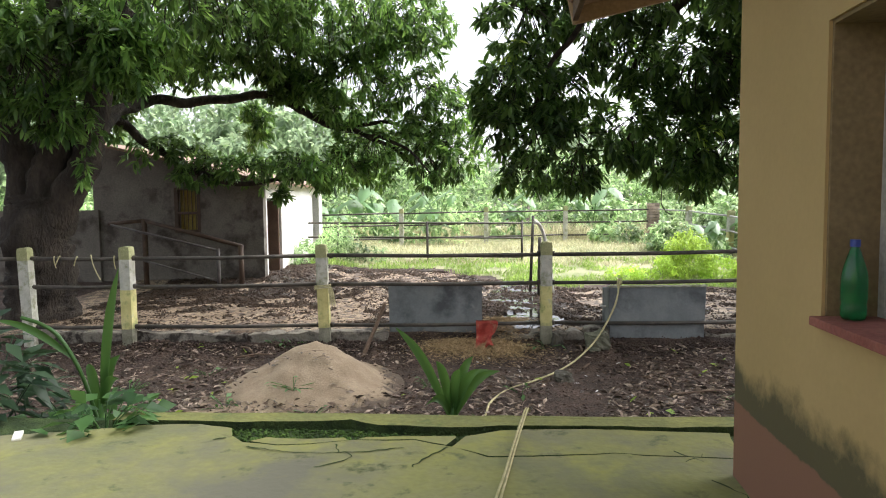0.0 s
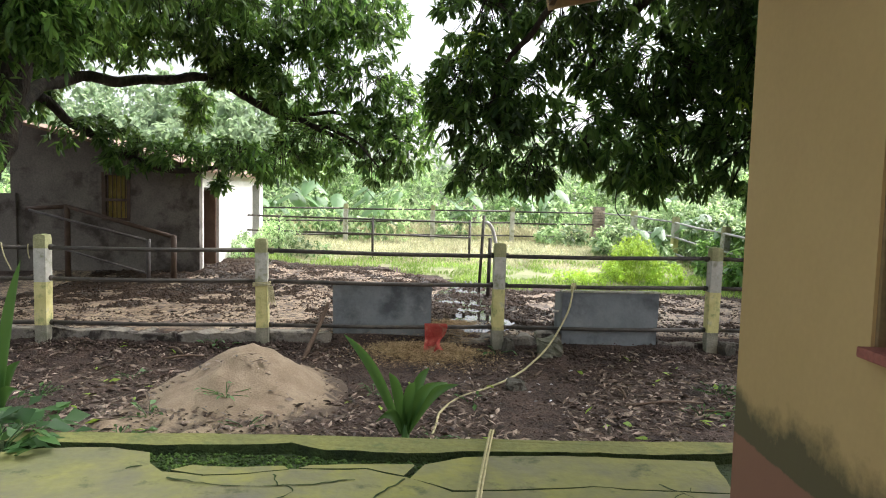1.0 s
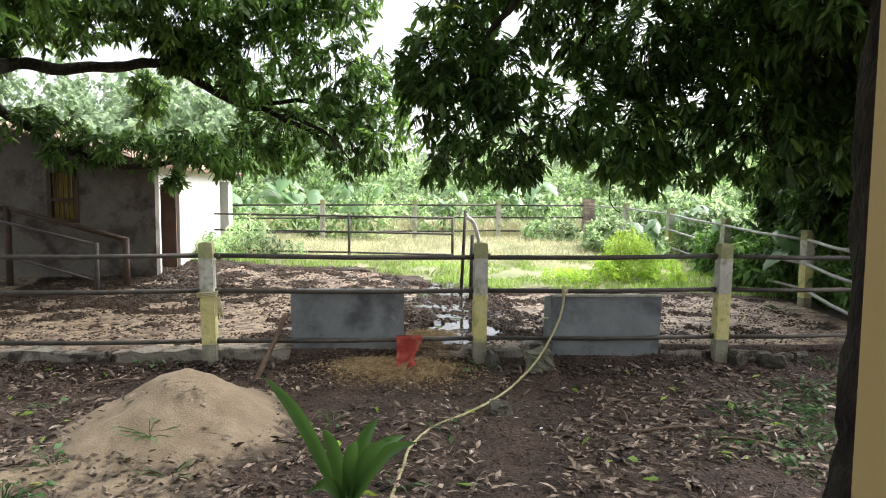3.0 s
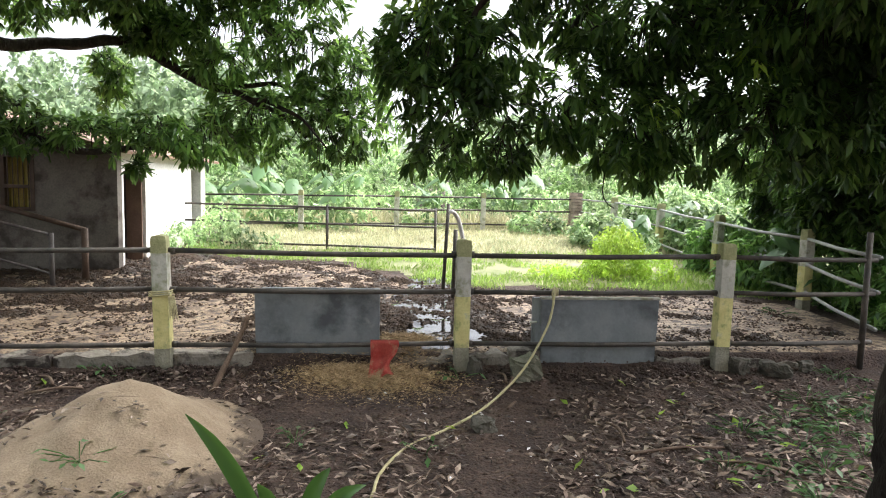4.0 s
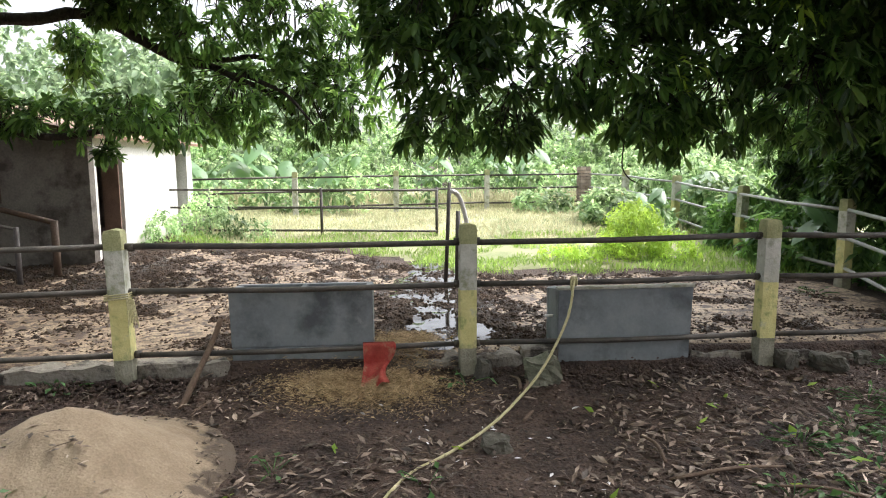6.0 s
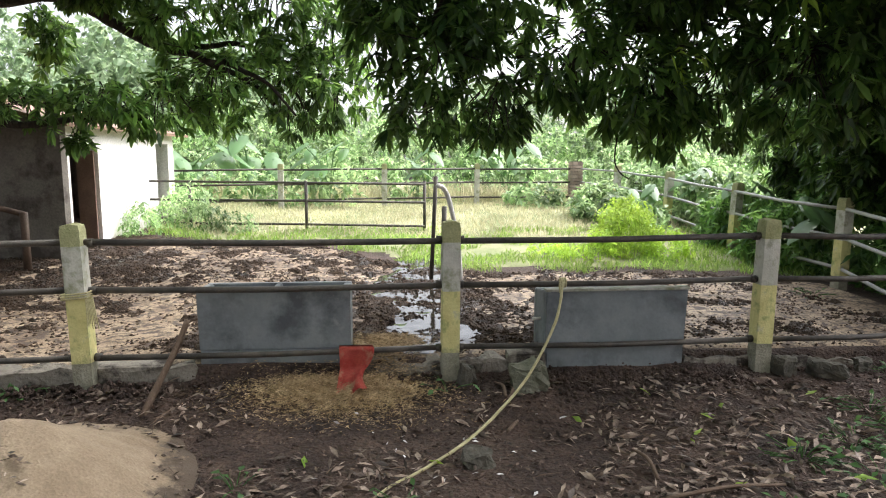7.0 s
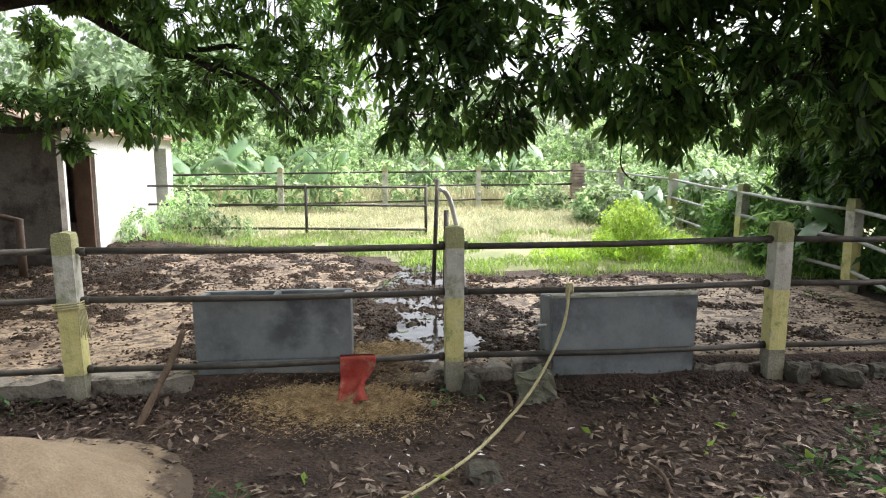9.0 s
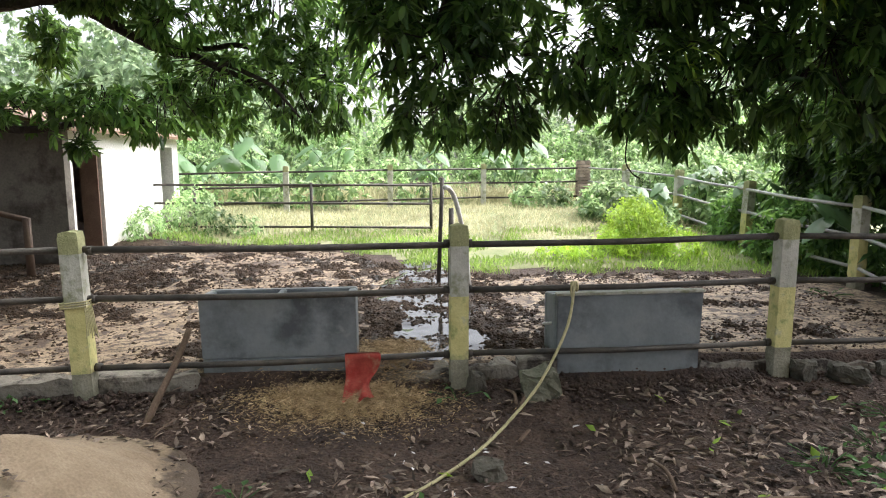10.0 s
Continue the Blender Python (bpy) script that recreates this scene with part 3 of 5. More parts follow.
def bottle(x, y, z):
    t = thing("plastic_bottle", pose(x, y, z) @ Matrix.Scale(0.88, 4), "green plastic drink bottle with a blue cap on the sill", "bottle")
    prof = [(0.0, 0.0), (0.036, 0.004), (0.042, 0.015), (0.042, 0.05), (0.039, 0.06), (0.043, 0.075), (0.043, 0.15), (0.039, 0.175), (0.03, 0.21), (0.019, 0.245), (0.013, 0.262), (0.013, 0.275)]
    bm = bmesh.new()
    rings = [[bm.verts.new((r * math.cos(a), r * math.sin(a), h)) for a in np.linspace(0, 2 * math.pi, 25)[:-1]] for r, h in prof[1:]]
    for a, b in zip(rings[:-1], rings[1:]):
        for k in range(24):
            bm.faces.new((a[k], a[(k + 1) % 24], b[(k + 1) % 24], b[k]))
    bm.faces.new(rings[0][::-1])
    bm.faces.new(rings[-1])
    part("body", bm, GREEN_PLASTIC, t, smooth=True)
    bm = bmesh.new()
    tube(bm, [(0, 0, 0.262), (0, 0, 0.288)], 0.0165, 16)
    part("cap", bm, CAP_BLUE, t, "blue screw cap")


bottle(HX + 0.06, 2.49, WZ0 + 0.027)
roof = thing("house_roof", pose(0, 0, 0), "sloping roof over the house with a tan barge board", "roof", kind="structure")
RX, RY, RZ, RS = 0.58, 5.4, 3.33, 0.215
ang = math.degrees(math.atan(RS))
bm = bmesh.new()
box(bm, (RX + 2.8, 1.2, RZ + 0.13 + 2.8 * RS), (5.8, 8.5, 0.03), (0, -ang, 0))
part("roof_sheet", bm, ROOF_TILE, roof)
bm = bmesh.new()
box(bm, (RX + 2.8, 1.2, RZ + 0.085 + 2.8 * RS), (5.75, 8.3, 0.03), (0, -ang, 0))
part("soffit", bm, SOFFIT, roof)
bm = bmesh.new()
box(bm, (RX + 2.8, RY, RZ + 0.06 + 2.8 * RS), (5.8, 0.04, 0.2), (0, -ang, 0), bev=0.006)
part("barge_board", bm, SOFFIT, roof)
bm = bmesh.new()
box(bm, (RX, 1.2, RZ + 0.05), (0.04, 8.3, 0.16), bev=0.006)
part("eave_board", bm, WOOD, roof)

# ---- front fence ----
fence = thing("cattle_fence", pose(0, 0, 0), "yellow and white concrete posts with three dark iron rails", "fence", group="fences round the pen")


def post_mesh(h, w, split, foot):
    """A concrete post, bare at the foot, painted yellow then white, mossy at the head, with worn edges."""
    bm = bmesh.new()
    n = 26
    rings = []
    for i in range(n + 1):
        z = h * i / n
        k = 0.9 if i == n else 1.0
        ring = []
        for sx, sy in ((-1, -1), (0, -1), (1, -1), (1, 0), (1, 1), (0, 1), (-1, 1), (-1, 0)):
            c = 0.93 if sx and sy else 1.0
            j = 1 + 0.035 * noise.noise(Vector((sx * 3, sy * 3, z * 6)))
            ring.append(bm.verts.new((sx * w / 2 * c * k * j, sy * w / 2 * c * k * j, z - (0.015 if i == n and sx else 0))))
        rings.append(ring)
    for i in range(n):
        u = (i + 0.5) / n
        for k in range(8):
            f = bm.faces.new((rings[i][k], rings[i][(k + 1) % 8], rings[i + 1][(k + 1) % 8], rings[i + 1][k]))
            f.material_index = 2 if u > 0.9 else 1 if u > split else 0 if u > foot else 3
    bm.faces.new(rings[-1]).material_index = 2
    me = bpy.data.meshes.new("post")
    bm.normal_update()
    bm.to_mesh(me)
    bm.free()
    me.materials.append(POST_YELLOW)
    me.materials.append(POST_WHITE)
    me.materials.append(POST_HEAD)
    me.materials.append(POST_FOOT)
    return me


tall_post = post_mesh(1.62, 0.165, 0.61, 0.27)
pale_post = post_mesh(1.5, 0.16, 0.0, 0.0)


def post(parent, x, y, z0, turn=0, lean=(0, 0), s=1.0, me=tall_post):
    ob = new("post", me)
    ob.parent = parent
    ob.matrix_basis = pose(x, y, z0, lean[0], lean[1], turn) @ Matrix.Diagonal((1, 1, s, 1))
    return ob


def rail(parent, pts, r, material, name="rail"):
    bm = bmesh.new()
    tube(bm, pts, r, 10)
    return part(name, bm, material, parent, smooth=True)


RAIL_Z = (0.265, 0.845, 1.25)
FX = (-8.6, -6.78, -5.36, -2.55, 0.57, 3.55)
for i, x in enumerate(FX):
    post(fence, x, fence_y(x), -0.2, 5 + 3 * math.sin(i * 2.3), (0, (0, -1.5, 0, -1.2, 0.3, 0.8)[i]), 1.0 if i > 1 else 1.08, tall_post if i > 1 else pale_post)
stops_x = FX + (5.3,)
for j, z in enumerate(RAIL_Z):
    for i in range(len(FX)):
        xa, xb = stops_x[i] - 0.12, stops_x[i + 1] + 0.12
        dz = 0.012 * math.sin(i * 3 + j)
        rail(fence, [(xa, fence_y(xa) + 0.01, z - dz), ((xa + xb) / 2, fence_y((xa + xb) / 2) - 0.015, z - 0.012), (xb, fence_y(xb) + 0.01, z + dz)], (0.026, 0.027, 0.028)[j], PIPE)
for x in FX[1:]:
    for z in RAIL_Z:
        for s in (-1, 1):
            xa = x + s * 0.1
            rail(fence, [(xa - 0.025, fence_y(xa) + 0.01, z), (xa + 0.025, fence_y(xa) + 0.01, z)], 0.036, PIPE, "sleeve")
rail(fence, [(5.3, fence_y(5.3), -0.1), (5.3, fence_y(5.3), 1.56)], 0.035, PIPE, "corner_pipe")
for k, (x, z0, z1, dx) in enumerate(((-6.38, 1.28, 1.12, 0.04), (-6.3, 1.29, 1.17, -0.05), (-6.05, 1.28, 1.15, -0.04), (-5.85, 1.29, 0.95, 0.14), (-5.52, 1.28, 1.1, 0.03))):
    bm = bmesh.new()
    y = fence_y(x) - 0.035
    tube(bm, curve_pts([(x - 0.03, y + 0.06, z0 - 0.02), (x, y, z0), (x + dx * 0.4, y - 0.02, (z0 + z1) / 2), (x + dx, y - 0.02, z1)], 10), 0.008, 6)
    part("rope_end", bm, ROPE, fence, "frayed pale rope end")
bm = bmesh.new()
for k in range(3):
    ring = [(-2.56 + 0.105 * sx, fence_y(-2.55) + 0.105 * sy, 0.8 + 0.02 * k + 0.01 * sx) for sx, sy in ((-1, -1), (1, -1), (1, 1), (-1, 1), (-1, -1))]
    tube(bm, ring, 0.008, 6)
for k in range(7):
    tube(bm, curve_pts([(-2.47 + 0.01 * k, fence_y(-2.5) - 0.1, 0.8), (-2.45 + 0.012 * k, fence_y(-2.5) - 0.13, 0.68), (-2.46 + 0.016 * k, fence_y(-2.5) - 0.12, 0.55 + 0.02 * (k % 3))], 6), 0.005, 5)
part("rope_tie", bm, ROPE, fence, "frayed straw-coloured rope round the post")

# ---- kerb under the fence ----
kerb = thing("pen_kerb", pose(0, 0, 0), "broken low concrete kerb under the fence", "kerb", kind="structure")
krng = random.Random(5)
x = -6.9
while x < 3.4:
    w = krng.uniform(0.6, 1.9)
    gap = next(((g0, g1) for g0, g1 in ((-1.7, -0.3), (1.45, 2.8)) if x < g1 and x + w > g0), None)
    if gap and x >= gap[0] - 0.12:
        x = gap[1]
        continue
    if gap:
        w = gap[0] - x
    h = krng.uniform(0.24, 0.32)
    bm = bmesh.new()
    box(bm, (0, 0, 0), (w - 0.01, 0.24, h), bev=0.035)
    bmesh.ops.subdivide_edges(bm, edges=[e for e in bm.edges if abs(e.verts[0].co.x - e.verts[1].co.x) > 0.3], cuts=9)
    for v in bm.verts:
        v.co += Vector((noise.noise(v.co * 7 + Vector((x, 0, 0))), noise.noise(v.co * 7 + Vector((0, x, 0))), noise.noise(v.co * 6 + Vector((0, 0, x))))) * 0.06
    ob = part("kerb_block", bm, CONCRETE, kerb)
    cx = x + w / 2
    ob.matrix_basis = pose(cx, fence_y(cx) + 0.15, 0.17 - h / 2 + krng.uniform(-0.06, 0.03) - (0.13 if cx > 2.7 else 0), 0, krng.uniform(-2, 2), 5 + krng.uniform(-3, 3))
    x += w


def rock(name, x, y, z, s, label, material=STONE, seed=0, turn=0):
    bm = bmesh.new()
    bmesh.ops.create_cube(bm, size=1.0)
    bmesh.ops.subdivide_edges(bm, edges=bm.edges[:], cuts=4, use_grid_fill=True)
    for v in bm.verts:
        v.co = v.co.lerp(v.co.normalized() * 0.58, 0.32)
        k = v.co.copy()
        for f, amp in ((1.6, 0.3), (4.0, 0.12)):
            v.co += Vector((noise.noise(k * f + Vector((seed, 0, 0))), noise.noise(k * f + Vector((0, seed, 0))), noise.noise(k * f + Vector((0, 0, seed))))) * amp
        v.co = Vector((v.co.x * s[0], v.co.y * s[1], v.co.z * s[2]))
    ob = part(name, bm, material, smooth=False)
    ob.matrix_basis = pose(x, y, z, 0, 0, turn)
    return tagged(ob, label, "stone", group="stones by the fence")


rock("stone", 1.27, 9.52, 0.04, (0.27, 0.22, 0.26), "weathered mossy concrete lump leaning on the trough's foot", MOSSY, seed=2)
rock("stone", 3.76, 9.9, 0.02, (0.19, 0.16, 0.18), "grey broken stone block beside the fence post", seed=5, turn=20)
rock("stone", 4.12, 9.82, 0.0, (0.25, 0.19, 0.17), "pale-topped broken stone block by the fence", seed=9, turn=-15)
rock("stone", 4.55, 9.95, 0.02, (0.14, 0.12, 0.1), "dark broken stone at the fence foot", seed=12, turn=8)
rock("stone", 0.72, 8.35, -0.17, (0.2, 0.17, 0.16), "small dark stone in the yard soil", seed=15)
rock("stone", 0.72, 9.62, 0.03, (0.15, 0.14, 0.24), "dark stone against the fence post", seed=21, turn=30)

# ---- troughs ----


def trough(x0, x1, y0, turn, label, zt=0.82, drop=0.02, rim=False):
    t = thing("feed_trough", pose((x0 + x1) / 2, y0, 0, 0, 0, turn), label, "trough", group="troughs along the fence")
    w, zb, d = x1 - x0, -0.26, 0.46

    def slab(name, pts, thick, label=""):
        bm = bmesh.new()
        a = [bm.verts.new(p) for p in pts]
        f = bm.faces.new(a)
        bm.normal_update()
        r = bmesh.ops.extrude_face_region(bm, geom=[f])
        bmesh.ops.translate(bm, vec=Vector(thick), verts=[g for g in r["geom"] if isinstance(g, bmesh.types.BMVert)])
        bmesh.ops.recalc_face_normals(bm, faces=bm.faces)
        bmesh.ops.bevel(bm, geom=bm.edges[:], offset=0.008, segments=2, affect='EDGES')
        part(name, bm, CEMENT, t, label)
    h = w / 2
    slab("front_panel", [(-h + 0.005, 0.03, 0.24), (h - 0.005, 0.03, 0.24), (h, 0, zt), (-h, 0, zt)], (0, 0.07, 0))
    slab("front_plinth", [(-h + 0.012, 0.02, zb), (h - 0.015, 0.02, zb), (h - 0.015, 0.02, 0.237), (-h + 0.012, 0.02, 0.237)], (0, 0.1, 0))
    slab("back_panel", [(-h, d - 0.07, zb), (h, d - 0.07, zb), (h, d - 0.07, zt - drop), (-h, d - 0.07, zt - drop)], (0, 0.07, 0))
    slab("end_panel", [(-h, 0.072, zb), (-h, d - 0.072, zb), (-h, d - 0.072, zt - drop - 0.002), (-h, 0.072, zt - 0.002)], (0.07, 0, 0))
    slab("end_panel", [(h, 0.072, zb), (h, d - 0.072, zb), (h, d - 0.072, zt - drop - 0.002), (h, 0.072, zt - 0.002)], (-0.07, 0, 0))
    slab("divider", [(-0.03, 0.075, 0.35), (-0.03, d - 0.075, 0.35), (-0.03, d - 0.075, zt - drop), (-0.03, 0.075, zt - 0.01)], (0.06, 0, 0))
    if rim:
        bm = bmesh.new()
        box(bm, (0, 0.034, zt + 0.01), (w + 0.012, 0.1, 0.022), bev=0.006)
        part("rim", bm, POST_WHITE, t, "pale worn cement rim")
    slab("bottom", [(-h + 0.072, 0.075, 0.3), (h - 0.072, 0.075, 0.3), (h - 0.072, d - 0.075, 0.3), (-h + 0.072, d - 0.075, 0.3)], (0, 0, 0.05))
    return t


trough(-1.68, -0.33, 9.74, 3.5, "grey cement feed trough behind the fence rails", 0.805)
wet_trough = trough(1.46, 2.82, 9.88, 4.5, "grey cement feed trough with a pale rim", 0.758, 0.05, True)
rail(wet_trough, [(-0.76, 0.2, 0.46), (-0.66, 0.2, 0.46)], 0.014, PIPE_WHITE, "drain_pipe")

# ---- rope, cloth, stick ----
rope_line = [(1.62, 10.05, 0.8), (1.6, 9.86, 0.87), (1.59, 9.76, 0.83), (1.5, 9.6, 0.52), (1.24, 9.36, 0.13), (0.95, 9.08, -0.09), (0.67, 8.67, -0.155), (0.35, 8.27, -0.18), (0.06, 7.95, -0.19), (-0.13, 7.45, -0.19), (-0.17, 7.0, -0.19), (-0.21, 6.6, -0.19), (-0.24, 6.1, -0.19), (-0.15, 5.6, -0.19)]
bm = bmesh.new()
tube(bm, curve_pts(rope_line, 120), 0.0125, 8, 0.25)
tagged(part("rope", bm, ROPE, smooth=True), "pale yellow rope from the trough across the soil", "rope")
bm = bmesh.new()
for k in range(3):
    tube(bm, [(1.585 + 0.02 * k, fence_y(1.6) + 0.04 * math.cos(t), 0.845 + 0.04 * math.sin(t)) for t in np.linspace(0, 2 * math.pi, 13)], 0.01, 6)
tube(bm, curve_pts([(1.58, fence_y(1.6) - 0.05, 0.9), (1.56, fence_y(1.6) - 0.07, 0.84), (1.57, fence_y(1.6) - 0.06, 0.76)], 8), 0.008, 6)
tagged(part("rope_knot", bm, ROPE, smooth=True), "pale rope knotted round the middle rail", "rope")
bm = bmesh.new()
for k, (dx, dy) in enumerate(((0, 0), (0.014, 0.006))):
    pts = curve_pts([(0.2 + dx, 4.29, 0.71), (0.19 + dx, 4.24, 0.75), (0.168 + dx, 4.09, 0.745), (0.12 + dx, 3.71, 0.735), (0.08 + dx, 3.34, 0.735), (0.035 + dx + dy, 2.97, 0.735), (-0.01 + dx, 2.41, 0.735)], 30)
    prev = None
    for p in pts:
        a, b = bm.verts.new(p + Vector((-0.007, 0, 0))), bm.verts.new(p + Vector((0.007, 0, 0.004)))
        c = bm.verts.new(p + Vector((0, 0, 0.009)))
        if prev:
            bm.faces.new((prev[0], prev[2], c, a))
            bm.faces.new((prev[2], prev[1], b, c))
        prev = (a, b, c)
tagged(part("palm_strip", bm, ROPE), "dried pale palm-leaf strip lying over the patio edge", "strip")
bm = bmesh.new()
nx, nz = 14, 18
grid = [[None] * (nz + 1) for _ in range(nx + 1)]
for i in range(nx + 1):
    for j in range(nz + 1):
        u, v = i / nx, j / nz
        s = v * 0.56 - 0.09
        low = max(0, s - 0.17)
        y = -0.032 - 0.08 * max(0, s) - 0.85 * low - 0.035 * math.sin(u * 9 + v * 2) * min(1, max(0, s) * 4)
        z = 0.3 - max(0, s) + 0.6 * low + 0.02 * math.sin(u * 13 + v * 5) * min(1, low * 8)
        if s < 0:
            a = -s / 0.06
            y, z = -0.032 + 0.064 * min(1, a), 0.3 - (max(0, a - 1) * 0.06) + 0.006
        x = (u - 0.5) * 0.27 * (1 - 0.25 * max(0, s)) - 0.12 * max(0, s - 0.2) + (0.04 * math.sin(v * 7) * u)
        z -= 0.04 * max(0, s) * math.sin(u * 5)
        grid[i][j] = bm.verts.new((x, y, z))
for i in range(nx):
    for j in range(nz):
        bm.faces.new((grid[i][j], grid[i + 1][j], grid[i + 1][j + 1], grid[i][j + 1]))
bmesh.ops.solidify(bm, geom=bm.faces[:], thickness=0.006)
cloth = part("cloth", bm, CLOTH, smooth=True)
cloth.matrix_basis = pose(-0.28, fence_y(-0.28) - 0.01, 0, 0, 0, 4)
tagged(cloth, "faded red cloth draped over the lowest rail", "cloth")
bm = bmesh.new()
tube(bm, curve_pts([(-1.94, 9.02, -0.15), (-1.85, 9.25, 0.13), (-1.76, 9.44, 0.38), (-1.7, 9.53, 0.58)], 12), [0.03, 0.03, 0.03, 0.029, 0.028, 0.028, 0.027, 0.027, 0.026, 0.026, 0.025, 0.024], 8, 0.2)
tagged(part("stick", bm, WOOD, smooth=True), "thick brown stick leaning on the rails beside the trough", "stick")
for i, (x, y, a, L) in enumerate(((1.0, 9.45, 100, 0.35), (1.08, 9.4, 80, 0.3), (-3.4, 8.9, 20, 0.5), (1.9, 8.3, 95, 0.45), (2.3, 7.9, 10, 0.9), (2.8, 7.6, 160, 0.6), (-3.6, 9.1, 140, 0.4), (1.05, 8.95, 60, 0.22))):
    bm = bmesh.new()
    c, s = math.cos(radians(a)) * L / 2, math.sin(radians(a)) * L / 2
    gz = ground_z(x, y) + 0.02
    tube(bm, curve_pts([(x - c, y - s, gz), (x + 0.03, y + 0.02, gz + 0.03), (x + c, y + s, gz + 0.01)], 8), [0.014, 0.016, 0.015, 0.014, 0.013, 0.012, 0.01, 0.008], 6, 0.2, seed=i)
    tagged(part("fallen_twig", bm, WOOD, smooth=True), "grey-brown fallen twig on the soil", "twig", group="twigs on the yard")

# ---- shed ----
SH = pose(-5.5, 14.85, 0, 0, 0, 2.7)
shed = thing("cattle_shed", SH, "grey rendered shed with a whitewashed end wall and doorway", "shed")


def shed_part(name, boxes, material, label="", parent=None, bev=0.0):
    bm = bmesh.new()
    for c, s in boxes:
        box(bm, c, s, bev=bev)
    return part(name, bm, material, parent or shed, label)


# front wall with its window; x runs to the shed's far corner at -3.95
wx0, wx1, wz0, wz1 = -2.05, -1.45, 1.37, 2.39
RAKE = 0.23


def raking(pieces):
    """Upright pieces of the front wall, cut along the roof's slope: (x0, x1, bottom, top at x0 and x1 or None for the slope)."""
    bm = bmesh.new()
    for x0, x1, z0, flat in pieces:
        tops = (flat, flat) if flat else (2.49 - RAKE * x0, 2.49 - RAKE * x1)
        f = bm.faces.new([bm.verts.new(p) for p in ((x0, 0, z0), (x1, 0, z0), (x1, 0, tops[1]), (x0, 0, tops[0]))])
        r = bmesh.ops.extrude_face_region(bm, geom=[f])
        bmesh.ops.translate(bm, vec=Vector((0, 0.2, 0)), verts=[g for g in r["geom"] if isinstance(g, bmesh.types.BMVert)])
    bmesh.ops.remove_doubles(bm, verts=bm.verts, dist=0.0005)
    bmesh.ops.recalc_face_normals(bm, faces=bm.faces)
    return bm


part("front_wall", raking([(-3.95, wx0, -0.1, None), (wx1, 0, -0.1, None), (wx0, wx1, -0.1, wz0), (wx0, wx1, wz1, None)]), GREY_WALL, shed)
win = new("window")
win.parent = shed
win.matrix_basis = pose((wx0 + wx1) / 2, 0.03, wz0)
ww, wh2 = wx1 - wx0, wz1 - wz0
for nm, c, s in (("frame_post", (-ww / 2 + 0.04, 0, wh2 / 2), (0.08, 0.08, wh2)), ("frame_post", (ww / 2 - 0.04, 0, wh2 / 2), (0.08, 0.08, wh2)), ("frame_bar", (0, 0, 0.03), (ww - 0.16, 0.08, 0.06)),
                 ("frame_bar", (0, 0, 0.44), (ww - 0.16, 0.08, 0.06)), ("frame_bar", (0, 0, wh2 - 0.03), (ww - 0.16, 0.08, 0.06))):
    shed_part(nm, [(c, s)], DARK_WOOD, parent=win)
for k in range(5):
    shed_part("window_bar", [((-ww / 2 + 0.13 + k * 0.09, -0.02, wh2 / 2), (0.014, 0.014, wh2 - 0.1))], DARK_WOOD, parent=win)
bm = bmesh.new()
pv = [(bm.verts.new((-ww / 2 + 0.08 + (ww - 0.16) * i / 24, 0.09 + 0.02 * math.sin(i * 1.6), 0.06)), bm.verts.new((-ww / 2 + 0.08 + (ww - 0.16) * i / 24, 0.09 + 0.02 * math.sin(i * 1.6), wh2 - 0.06))) for i in range(25)]
for a, b in zip(pv[:-1], pv[1:]):
    bm.faces.new((a[0], b[0], b[1], a[1]))
bmesh.ops.solidify(bm, geom=bm.faces[:], thickness=0.004)
part("curtain", bm, CURTAIN, win, "yellow curtain behind window bars")
# end wall, along local y, with a doorway and a farther opening
d0, d1, dz = 0.28, 1.36, 2.13
e0, e1, ez = 4.36, 5.17, 2.26
EH, EL_ = 2.5, 5.55
bm = bmesh.new()
outline = [(0.2, 0), (d0, 0), (d0, dz), (d1, dz), (d1, 0), (e0, 0), (e0, ez), (e1, ez), (e1, 0), (EL_, 0), (EL_, EH), (0.2, EH)]
face = bm.faces.new([bm.verts.new((-0.2, y, z)) for y, z in outline])
grown = bmesh.ops.extrude_face_region(bm, geom=[face])
bmesh.ops.translate(bm, vec=Vector((0.2, 0, 0)), verts=[g for g in grown["geom"] if isinstance(g, bmesh.types.BMVert)])
bmesh.ops.recalc_face_normals(bm, faces=bm.faces)
part("end_wall", bm, WHITE_WALL, shed, "whitewashed end wall")
door = new("door")
door.parent = shed
door.matrix_basis = pose(-0.1, d1 - 0.04, 0.2, 0, 0, 0)
shed_part("door_leaf", [((-0.11, 0, 0.94), (0.3, 0.045, 1.86))], BROWN_PAINT, "brown-painted door jamb board", parent=door)
for z in (0.45, 0.95, 1.4, 1.85):
    shed_part("doorway_bar", [((-0.5, (d0 + d1 - 0.1) / 2, z), (0.06, d1 - d0 - 0.1, 0.05))], DARK_WOOD)
shed_part("doorway_post", [((-0.12, d0 + 0.06, 1.05), (0.07, 0.07, 2.08))], DARK_WOOD)
shed_part("back_wall", [((-1.98, EL_ - 0.1, 1.2), (3.54, 0.2, 2.4)), ((-3.85, 2.77, 1.5), (0.2, 5.14, 3.0))], GREY_WALL)
shed_part("inner_wall", [((-0.95, e1 + 0.06, 1.2), (1.5, 0.1, 2.3))], WHITE_WALL)
bm = bmesh.new()
rr = math.degrees(math.atan(RAKE))
box(bm, (-2.0, 2.75, 2.99), (4.7, 6.2, 0.06), (0, rr, 0))
part("roof", bm, ROOF_TILE, shed, "rusty brown sloping roof")
